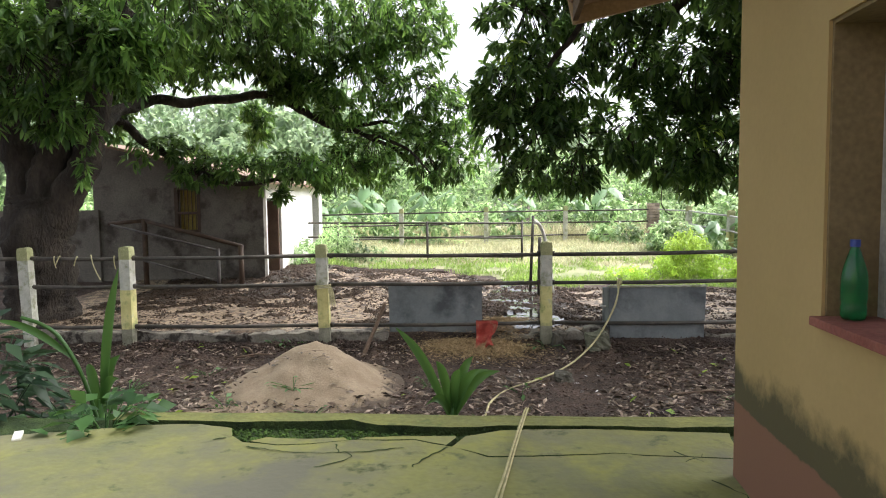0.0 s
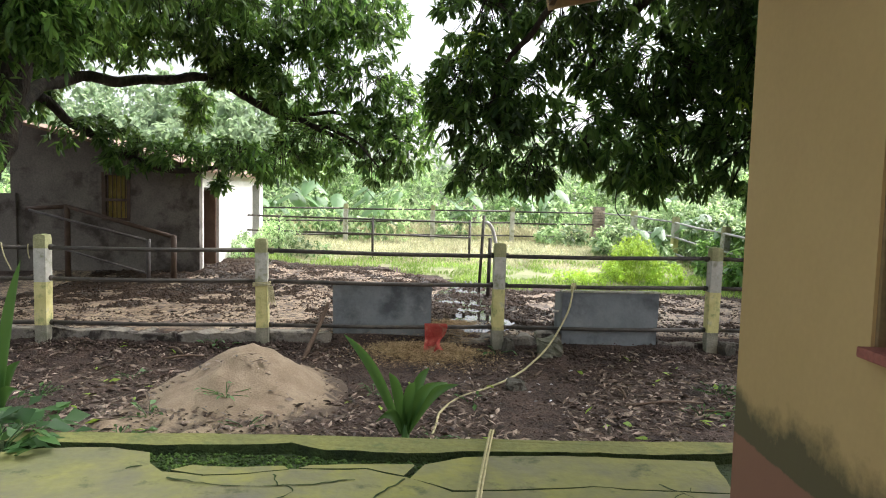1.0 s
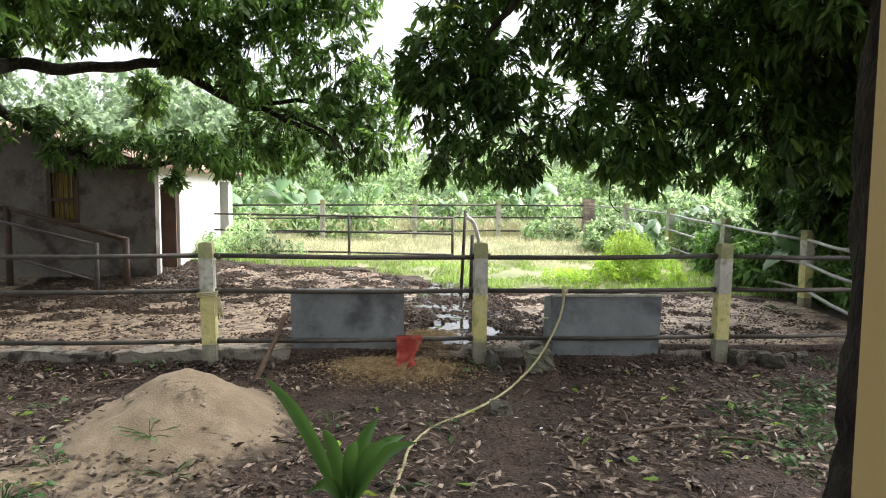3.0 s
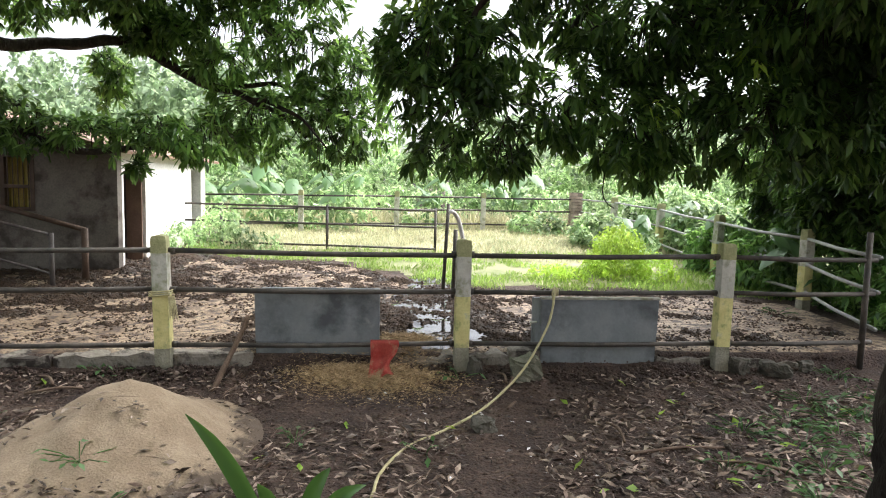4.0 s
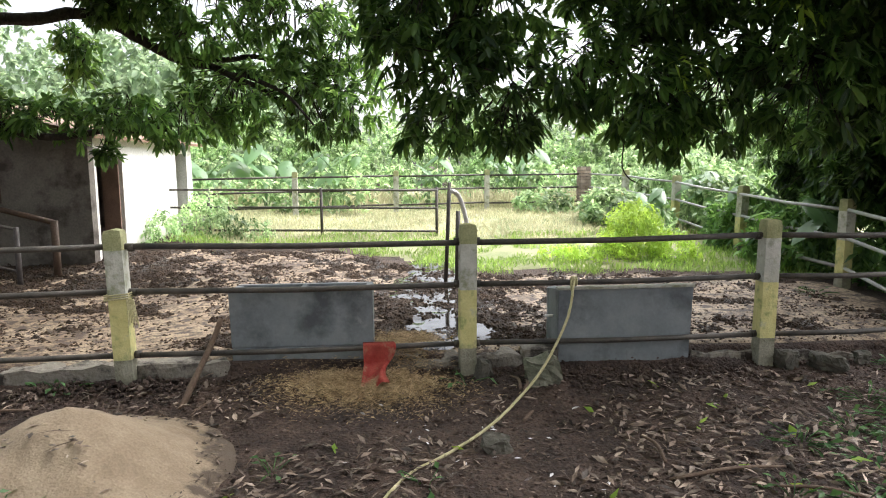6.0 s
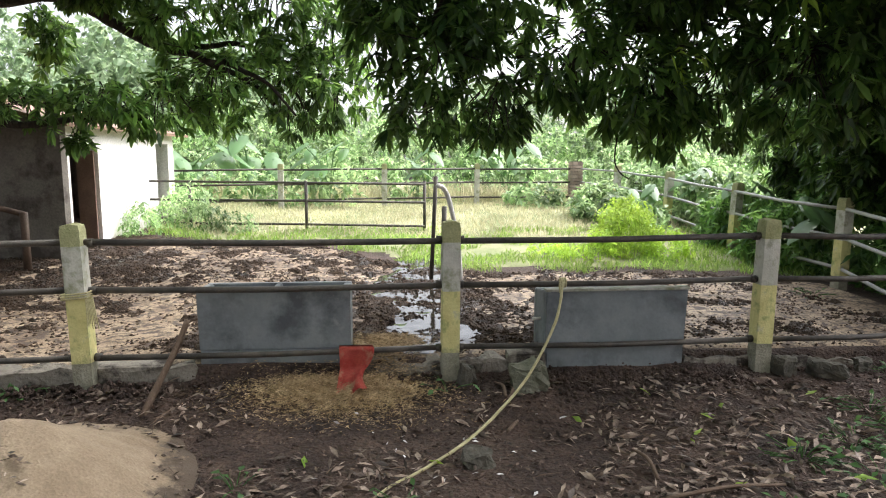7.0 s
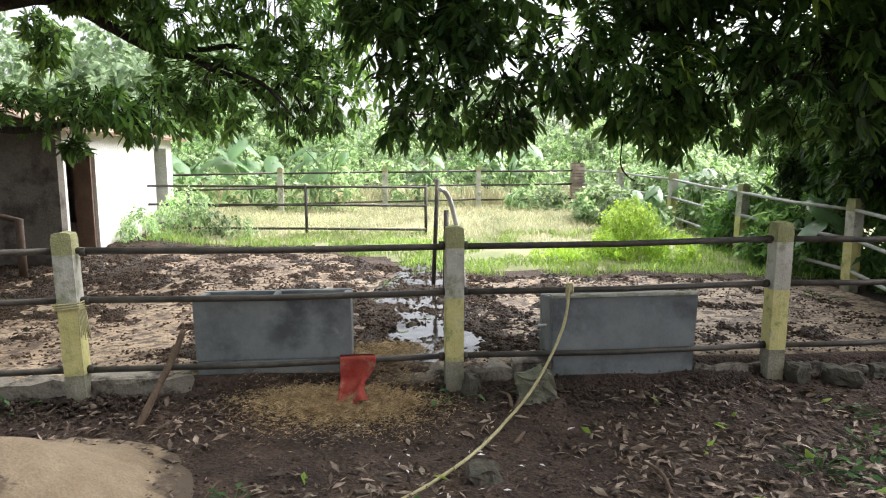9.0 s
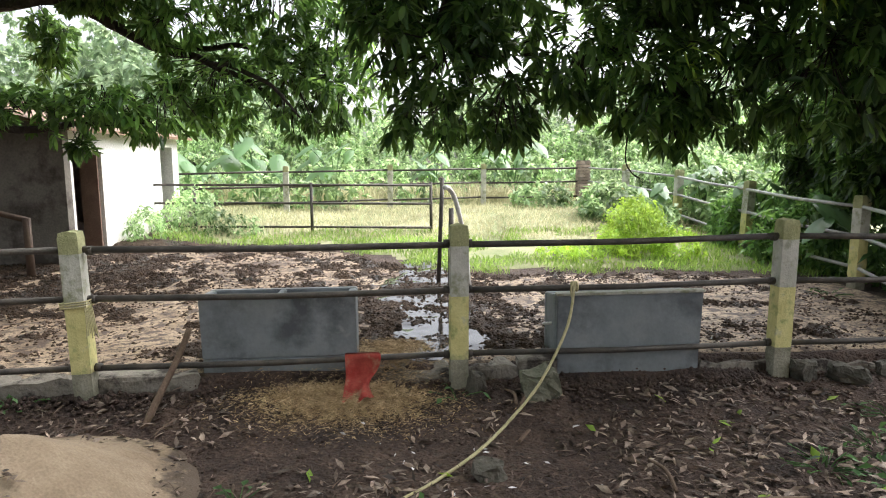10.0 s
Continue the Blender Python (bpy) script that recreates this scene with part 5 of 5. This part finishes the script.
for x, y, n in ((4.2, 8.9, 30), (4.6, 8.3, 36), (3.9, 7.9, 26), (4.9, 9.4, 30), (3.4, 7.6, 18), (5.0, 7.7, 34), (-1.9, 6.7, 8), (-2.25, 7.15, 16), (-2.9, 6.9, 10), (-0.9, 8.0, 8), (0.2, 7.8, 6), (-3.1, 9.3, 16), (0.55, 9.5, 8), (5.6, 12.6, 24), (-0.2, 6.6, 7), (3.1, 8.4, 22), (3.7, 8.7, 26), (4.3, 7.2, 30), (3.0, 7.0, 20), (2.6, 7.6, 12), (5.4, 8.6, 40), (4.9, 9.9, 30), (-2.9, 6.3, 14), (-4.4, 7.6, 16), (-3.8, 8.4, 10), (3.5, 8.1, 34), (4.0, 8.4, 38), (4.5, 8.8, 40), (4.6, 7.7, 38), (3.6, 7.2, 30), (5.1, 9.0, 42), (3.0, 7.5, 22), (4.2, 9.3, 30)):
    weed(x, y, top_z(x, y) - 0.01, 0.2 + 0.004 * n, 0.14, n, WEED, "small green weed sprouting in the soil", (0.05, 0.11), 0.5)

# ---- litter on the soil ----


def lying(rng, n, xr, yr, L, W, lift=0.012, where=None):
    x, y = rng.uniform(*xr, n), rng.uniform(*yr, n)
    keep = np.array([(where is None or where(a, b)) for a, b in zip(x, y)])
    x, y = x[keep], y[keep]
    z = np.array([top_z(a, b) for a, b in zip(x, y)]) + lift
    k = len(x)
    a = rng.uniform(0, 2 * math.pi, k)
    way = np.stack([np.cos(a), np.sin(a), rng.uniform(-0.05, 0.5, k)], 1)
    up = unit(rng.normal(0, 0.65, (k, 3)) + np.array([0, 0, 1.0]))
    LL = rng.uniform(*L, k)
    return leaf_arrays(np.stack([x, y, z], 1), way, up, LL, LL * rng.uniform(*W, k), -0.16, 0.1)


def litter_here(x, y):
    if y > fence_y(x) - 0.05:
        return False
    n = fbm(x, y, 0.8, 21, 3)
    on_sand = sand_z(x, y) - ground_z(x, y) > 0.06 if -4.3 < x < -0.7 and 5.9 < y < 9.4 else False
    if on_sand:
        return y < 7.8 and n > 0.42 - 0.5 * smooth_step(7.6, 6.6, y)
    bare = smooth_step(2.2, 1.2, abs(x - 0.2)) * smooth_step(7.2, 8.2, y)
    return n > -0.38 + 0.55 * bare + 0.12 * noise.noise(Vector((x * 6, y * 6, 40)))


v, q = lying(rng, 15000, (-6.5, 6.0), (4.5, 9.7), (0.015, 0.06), (0.2, 0.6), where=lambda x, y: y < fence_y(x) - 0.05 and (sand_z(x, y) - ground_z(x, y) < 0.1 or not (-4.3 < x < -0.7 and 5.9 < y < 9.4)))
tagged(mesh_np("leaf_scraps", v, q, SCRAP), "dark rotted scraps of leaf trodden into the soil", "fallen leaves", kind="stuff")
v, q = lying(rng, 520, (-6.5, 5.6), (4.6, 9.6), (0.08, 0.4), (0.018, 0.04), 0.014, where=lambda x, y: y < fence_y(x) - 0.05)
tagged(mesh_np("twig_litter", v, q, WOOD), "thin dry twigs scattered on the soil", "twigs", kind="stuff")
v, q = lying(rng, 12500, (-6.5, 6.0), (4.5, 9.7), (0.04, 0.15), (0.16, 0.4), where=litter_here)
tagged(mesh_np("fallen_leaves", v, q, DRY_LEAF), "dry grey-brown fallen mango leaves on soil", "fallen leaves", kind="stuff")
v, q = lying(rng, 900, (0.0, 5.6), (6.4, 9.5), (0.07, 0.16), (0.2, 0.36), where=litter_here)
tagged(mesh_np("fallen_leaves", v, q, PALE_LEAF), "pale curled fallen mango leaves on soil", "fallen leaves", kind="stuff")
v, q = lying(rng, 130, (-4.5, 5.0), (4.8, 9.5), (0.1, 0.18), (0.3, 0.4), where=litter_here)
tagged(mesh_np("yellow_leaves", v, q, YELLOW_BUSH), "yellow and green freshly fallen leaves", "fallen leaves", kind="stuff")
v, q = lying(rng, 1200, (-3.9, -1.0), (6.2, 8.2), (0.04, 0.13), (0.2, 0.4), where=lambda x, y: abs(y - 7.35 - 0.28 * math.sin(2.3 * x + 1)) < 0.1 + 0.1 * fbm(x, y, 2, 71, 2) or (y < 7.0 and fbm(x, y, 1.5, 72, 3) > 0.05))
tagged(mesh_np("sand_litter", v, q, DRY_LEAF), "dead leaves lying on the sand's front slope", "fallen leaves", kind="stuff")
v, q = lying(rng, 3600, (-7.5, 5.8), (9.9, 15.5), (0.03, 0.09), (0.2, 0.4), 0.03, where=lambda x, y: fbm(x, y, 0.9, 31, 3) > -0.05)
z_fix = np.array([max(slab_z(a, b), mud_z(a, b)) - top_z(a, b) for a, b in v[::5, :2]])
v[:, 2] += np.repeat(z_fix, 5)
tagged(mesh_np("dung_litter", v, q, CLOD), "scraps of dung and dead leaves on the pen floor", "litter", kind="stuff")


def crumbs(rng, pts, s0, s1):
    """Small lumpy octahedral clods."""
    n = len(pts)
    base = np.array([(1, 0, 0), (0, 1, 0), (-1, 0, 0), (0, -1, 0), (0, 0, 0.8), (0, 0, -0.8)], float)
    s = rng.uniform(s0, s1, (n, 1, 1))
    v = (pts[:, None, :] + base[None] * s * rng.uniform(0.6, 1.4, (n, 6, 1))).reshape(-1, 3)
    tri = np.array([(0, 1, 4), (1, 2, 4), (2, 3, 4), (3, 0, 4), (1, 0, 5), (2, 1, 5), (3, 2, 5), (0, 3, 5)])
    q = (np.arange(n)[:, None, None] * 6 + tri[None]).reshape(-1, 3)
    return v, q


def pen_pts(n, seed):
    r = np.random.default_rng(seed)
    out = []
    while len(out) < n:
        x, y = r.uniform(-7.5, 5.6), r.uniform(10.0, 16.5)
        if y < pen_edge(x) + 0.4 and mud_z(x, y) > slab_z(x, y) - 0.012:
            out.append((x, y, max(mud_z(x, y), slab_z(x, y))))
    return np.array(out)


def floor_pts(n, seed):
    """Sprinkled dung over the pale floor, in drifts."""
    r = np.random.default_rng(seed)
    out = []
    while len(out) < n:
        x, y = r.uniform(-7.5, 5.7), r.uniform(9.95, 16.5)
        if y < pen_edge(x) + 0.2 and y > fence_y(x) + 0.2 and fbm(x, y, 2.2, 81, 3) + 0.4 * fbm(x, y, 0.7, 85, 2) > r.uniform(-0.2, 0.7):
            out.append((x, y, max(mud_z(x, y), slab_z(x, y))))
    return np.array(out)


v, q = crumbs(rng, np.concatenate([pen_pts(14000, 4), floor_pts(11000, 6)]), 0.005, 0.024)
tagged(mesh_np("mud_clods", v, q, CLOD), "small wet clods of mud and dung", "clods", kind="stuff")
yp = np.stack([rng.uniform(-6, 5.5, 1800), rng.uniform(4.6, 9.6, 1800)], 1)
bx = rng.uniform(-6.5, 5.2, 3200)
yp = np.concatenate([yp, np.stack([bx, fence_y(bx) + 0.1 - np.abs(rng.normal(0, 0.28, 3200))], 1)])
v, q = crumbs(rng, np.array([(a, b, ground_z(a, b)) for a, b in yp]), 0.008, 0.03)
hx = np.concatenate([rng.uniform(1.3, 3.3, 1500), rng.uniform(-6.0, -1.6, 900), rng.uniform(-1.7, 0.5, 300)])
hy = fence_y(hx) - 0.02 - np.abs(rng.normal(0, 0.16, len(hx)))
hz = np.array([ground_z(a, b) + 0.06 * max(0, 1 - (fence_y(a) - b) / 0.35) * max(0, 0.5 + fbm(a, b, 2.0, 91, 2)) for a, b in zip(hx, hy)])
v2, q2 = crumbs(rng, np.stack([hx, hy, hz], 1), 0.006, 0.038)
v, q = np.concatenate([v, v2]), np.concatenate([q, q2 + len(v)])
tagged(mesh_np("soil_crumbs", v, q, SOIL), "crumbs of dark soil", "clods", kind="stuff")


def hairlines(paths, label, name):
    """The patio's hairline cracks, drawn on its top as thin uneven dark ribbons."""
    bm = bmesh.new()
    for j, path in enumerate(paths):
        pts = curve_pts([(x, y, 0) for x, y in path], 14 * len(path))
        prev = None
        for i, p in enumerate(pts):
            p = p + Vector((noise.noise(p * 17), noise.noise(p * 17 + Vector((4, 0, 0))), 0)) * 0.022
            d = pts[min(i + 1, len(pts) - 1)] - pts[max(i - 1, 0)]
            side = Vector((-d.y, d.x, 0)).normalized() * (0.0015 + 0.006 * max(0, 0.4 + noise.noise(p * 11 + Vector((0, 0, j)))))
            z = Vector((0, 0, PATIO_Z + 0.0045))
            row = (bm.verts.new(p + z - side), bm.verts.new(p + z + side))
            if prev:
                bm.faces.new((prev[0], row[0], row[1], prev[1]))
            prev = row
    return tagged(part(name, bm, MOSS), label, "dirt", kind="stuff")


# The cracks' darkness is in the ribbons' colour; the floor is uncut.
hairlines([[(-0.819, 3.660), (-0.773, 3.550), (-0.690, 3.497), (-0.762, 3.401), (-0.835, 3.342)], [(-1.275, 3.586), (-1.001, 3.522), (-0.727, 3.551), (-0.453, 3.618)], [(-1.504, 3.670), (-1.441, 3.710)],
        [(0.917, 3.672), (1.027, 3.564)], [(0.963, 3.543), (1.054, 3.659)], [(1.011, 3.339), (1.104, 3.175), (1.115, 2.914)], [(-0.225, 3.655), (-0.315, 3.512), (-0.378, 3.369)]], "thin dark ribbons drawn as the patio's hairline cracks", "crack_ribbons")


def straw_h(x, y):
    d = math.hypot((x + 0.42) / 0.95, (y - 9.5) / 0.42)
    return 0.075 * max(0, 1 - d * d)


n = 32000
sx, sy = -0.42 + rng.normal(0, 0.4, n), 9.4 + rng.normal(0, 0.17, n)
sy = np.minimum(sy, fence_y(0) + 0.1 - rng.uniform(0, 0.4, n))
pile = np.arange(n) >= 25000
sx = np.where(pile, 0.0 + rng.normal(0, 0.17, n), sx)
sy = np.where(pile, rng.uniform(9.55, 10.2, n) + rng.normal(0, 0.07, n), sy)
sx = np.where(pile, np.maximum(sx, -0.3), sx)
sz = np.array([max(ground_z(a, b) + straw_h(a, b) * rng.uniform(0.25, 1.0), (-0.2 + 0.45 * smooth_step(9.45, 9.8, b)) if p else -9) for a, b, p in zip(sx, sy, pile)]) + rng.uniform(-0.01, 0.015, n)
a = rng.uniform(0, 2 * math.pi, n)
LL = rng.uniform(0.02, 0.075, n)
v, q = leaf_arrays(np.stack([sx, sy, sz], 1), np.stack([np.cos(a), np.sin(a), rng.uniform(-0.2, 0.35, n)], 1), unit(rng.normal(0, 0.6, (n, 3)) + np.array([0, 0, 1.0])), LL, LL * 0.0 + rng.uniform(0.003, 0.0065, n), 0.2, 0.05)
tagged(mesh_np("straw", v, q, STRAW), "spilt golden chopped straw before the trough", "straw", kind="stuff")
v, q = lying(rng, 36, (-0.4, 1.6), (7.3, 9.2), (0.03, 0.07), (0.25, 0.5), 0.02)
tagged(mesh_np("fallen_petals", v, q, WHITE_BIT), "small white fallen flowers on the soil", "petals", kind="stuff")

# ---- grass and greenery beyond ----


def grass(name, n, xr, yr, h, material, label, keep, lean=0.35, wr=0.05):
    x, y = rng.uniform(*xr, n), rng.uniform(*yr, n)
    k = np.array([keep(a, b) for a, b in zip(x, y)])
    x, y = x[k], y[k]
    z = np.array([ground_z(a, b) for a, b in zip(x, y)]) - 0.02
    m = len(x)
    way = unit(rng.normal(0, lean, (m, 3)) + np.array([0, 0, 1.0]))
    LL = rng.uniform(*h, m)
    v, q = leaf_arrays(np.stack([x, y, z], 1), way, unit(rng.normal(0, 1, (m, 3))), LL, LL * wr, 0.1, 0.25)
    return tagged(mesh_np(name, v, q, material), label, "grass", kind="stuff")


grass("grass", 46000, (-7, 7), (13.2, 18.8), (0.06, 0.26), GRASS, "bright green grass along the pen's far edge",
      lambda x, y: y > pen_edge(x) + 0.1 + 0.3 * fbm(x, y, 1.5, 8, 2) and fbm(x, y, 0.9, 41, 3) > -0.18 + 0.2 * (y - pen_edge(x) > 1.2) and not (x < -5.2 and y < 22), wr=0.09)
grass("dry_grass", 26000, (-9, 9), (17.5, 24.5), (0.08, 0.3), DRY_GRASS, "pale dry grass beyond the pen", lambda x, y: not (x < -5.4 and y < 21.8), wr=0.08)
grass("tall_grass", 5000, (-8, 8), (24.6, 26.5), (0.5, 1.2), DRY_GRASS, "tall straw-coloured grass by the far fence", lambda x, y: fbm(x, y, 0.5, 51, 2) > -0.1, 0.25, 0.03)


def thicket(name, blobs, count, per, L, wr, material, label, category, hang=0.3):
    p, d = blob_points(rng, blobs, count, 0.5)
    p = p[p[:, 2] > -0.1]
    v, q = whorls(rng, p, d[:len(p)], per, L[0], L[1], wr, hang)
    return tagged(mesh_np(name, v, q, material), label, category, kind="stuff")


thicket("bush", [(4.1, 15.9, 0.55, 0.6, 0.6, 0.75), (3.5, 15.4, 0.35, 0.5, 0.5, 0.42), (4.6, 15.4, 0.35, 0.45, 0.5, 0.42), (4.2, 16.6, 0.55, 0.6, 0.7, 0.66), (2.6, 15.6, 0.25, 0.5, 0.5, 0.27)], 1250, 8, (0.05, 0.12), 0.35, YELLOW_BUSH, "feathery yellow-green bush inside the side fence", "bush")
thicket("fence_bushes", [(-5.3, 17.3, 0.5, 0.35, 0.7, 0.6), (-4.7, 18.2, 0.65, 0.75, 0.5, 0.75), (-3.7, 18.3, 0.4, 0.5, 0.4, 0.45), (-5.1, 19.2, 0.65, 0.5, 0.6, 0.8)], 900, 6, (0.06, 0.14), 0.4, BUSH, "leafy bushes growing through the iron fence", "bushes")
thicket("side_bushes", [(6.6, 15.0, 0.5, 0.8, 1.2, 0.9), (7.0, 11.6, 0.35, 0.5, 1.0, 0.6), (7.1, 12.9, 0.5, 0.7, 1.0, 0.9), (6.5, 16.8, 0.6, 0.7, 0.8, 0.9)], 1500, 7, (0.1, 0.24), 0.45, SIDE_LEAF, "leafy green bushes along the side fence", "bushes")
thicket("vine_bushes", [(5.3, 18.4, 0.45, 0.5, 0.7, 0.6), (7.0, 18.8, 0.9, 0.8, 1.5, 0.9), (4.9, 20.8, 0.65, 0.9, 1.2, 0.75), (7.2, 21.5, 1.1, 1.4, 1.8, 1.1), (6.4, 23.8, 0.9, 1.0, 1.0, 0.95), (3.6, 23.6, 0.65, 1.0, 0.7, 0.6)], 2200, 7, (0.1, 0.24), 0.5, BUSH, "bright climbing bushes beyond the side fence", "bushes")
under = [(x + rng.uniform(-0.6, 0.6), rng.uniform(26.0, 29.5), rng.uniform(0.8, 1.3), 1.5, 1.4, rng.uniform(0.9, 1.5)) for x in np.arange(-20, 26, 1.1)]
under += [(x + rng.uniform(-1, 1), rng.uniform(30, 35), rng.uniform(1.7, 2.8), 2.0, 1.8, rng.uniform(1.3, 2.2)) for x in np.arange(-24, 32, 1.8)]
under += [(x, 23.0 + rng.uniform(-0.5, 0.8), 0.85, 0.8, 0.7, rng.uniform(0.6, 1.0)) for x in (-7.2, -6.4, -5.6, -4.7, -3.9, -3.0, -2.2)]
thicket("undergrowth", under, 19000, 6, (0.11, 0.28), 0.55, BUSH, "thick bright green undergrowth beyond the far fence", "bushes")
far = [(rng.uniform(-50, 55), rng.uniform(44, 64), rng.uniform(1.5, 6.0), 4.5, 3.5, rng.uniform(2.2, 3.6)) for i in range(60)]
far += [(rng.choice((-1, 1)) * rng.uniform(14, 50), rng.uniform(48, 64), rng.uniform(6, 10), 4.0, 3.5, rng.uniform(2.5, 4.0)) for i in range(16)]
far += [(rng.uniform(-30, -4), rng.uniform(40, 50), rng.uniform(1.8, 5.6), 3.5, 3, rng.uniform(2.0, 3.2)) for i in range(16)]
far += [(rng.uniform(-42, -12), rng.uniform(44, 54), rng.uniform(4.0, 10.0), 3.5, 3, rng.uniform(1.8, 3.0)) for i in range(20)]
thicket("far_trees", far, 19000, 6, (0.32, 0.7), 0.6, HAZE_LEAF, "distant green trees, paled by haze put into the leaf colour", "trees")


def broad_plant(x, y, z, leaves, name="broad_leaf_plant", label="large-leaved green plant in the undergrowth"):
    """Big heart-shaped leaves on arching stalks: (dx, dy, height, length, turn)."""
    t = thing(name, pose(x, y, z), label, "plant", group="large-leaved plants")
    for dx, dy, h, L, turn in leaves:
        bm = bmesh.new()
        tube(bm, curve_pts([(0, 0, 0), (dx * 0.4, dy * 0.4, h * 0.7), (dx, dy, h)], 8), 0.018, 6)
        part("stalk", bm, BROAD, t, smooth=True)
        bm = bmesh.new()
        a = radians(turn)
        f, s = Vector((math.cos(a), math.sin(a), -0.45)).normalized(), Vector((-math.sin(a), math.cos(a), 0))
        up = f.cross(s)
        prev = None
        for i in range(9):
            u = i / 8
            w = L * 0.62 * math.sin(math.pi * min(1, 0.12 + u * 0.9)) ** 0.7 * (1 - u * 0.35) + 0.002
            p = Vector((dx, dy, h)) + f * L * (u - 0.2) - Vector((0, 0, L * 0.25 * u * u))
            r3 = [bm.verts.new(p + s * w / 2 * k - up * abs(k) * w * 0.1) for k in (-1, -0.5, 0, 0.5, 1)]
            if prev:
                for k in range(4):
                    bm.faces.new((prev[k], prev[k + 1], r3[k + 1], r3[k]))
            prev = r3
        part("leaf", bm, BROAD, t, smooth=True)
    return t


for i, (x, y, s) in enumerate(((-4.9, 24.4, 1.25), (-2.6, 24.6, 1.1), (-7.0, 24.6, 1.1), (3.2, 27.2, 1.2), (6.8, 19.4, 0.8), (6.6, 16.9, 0.75), (5.3, 18.9, 0.6), (6.7, 14.3, 0.7), (0.5, 27.0, 1.1), (8.5, 26.0, 1.2), (6.4, 13.3, 0.5))):
    lr = random.Random(i)
    broad_plant(x, y, 0.1 + rise(y), [(lr.uniform(-0.7, 0.7) * s, lr.uniform(-0.6, 0.3) * s, lr.uniform(0.9, 1.75) * s, lr.uniform(0.55, 0.95) * s, lr.uniform(180, 360)) for k in range(8)])
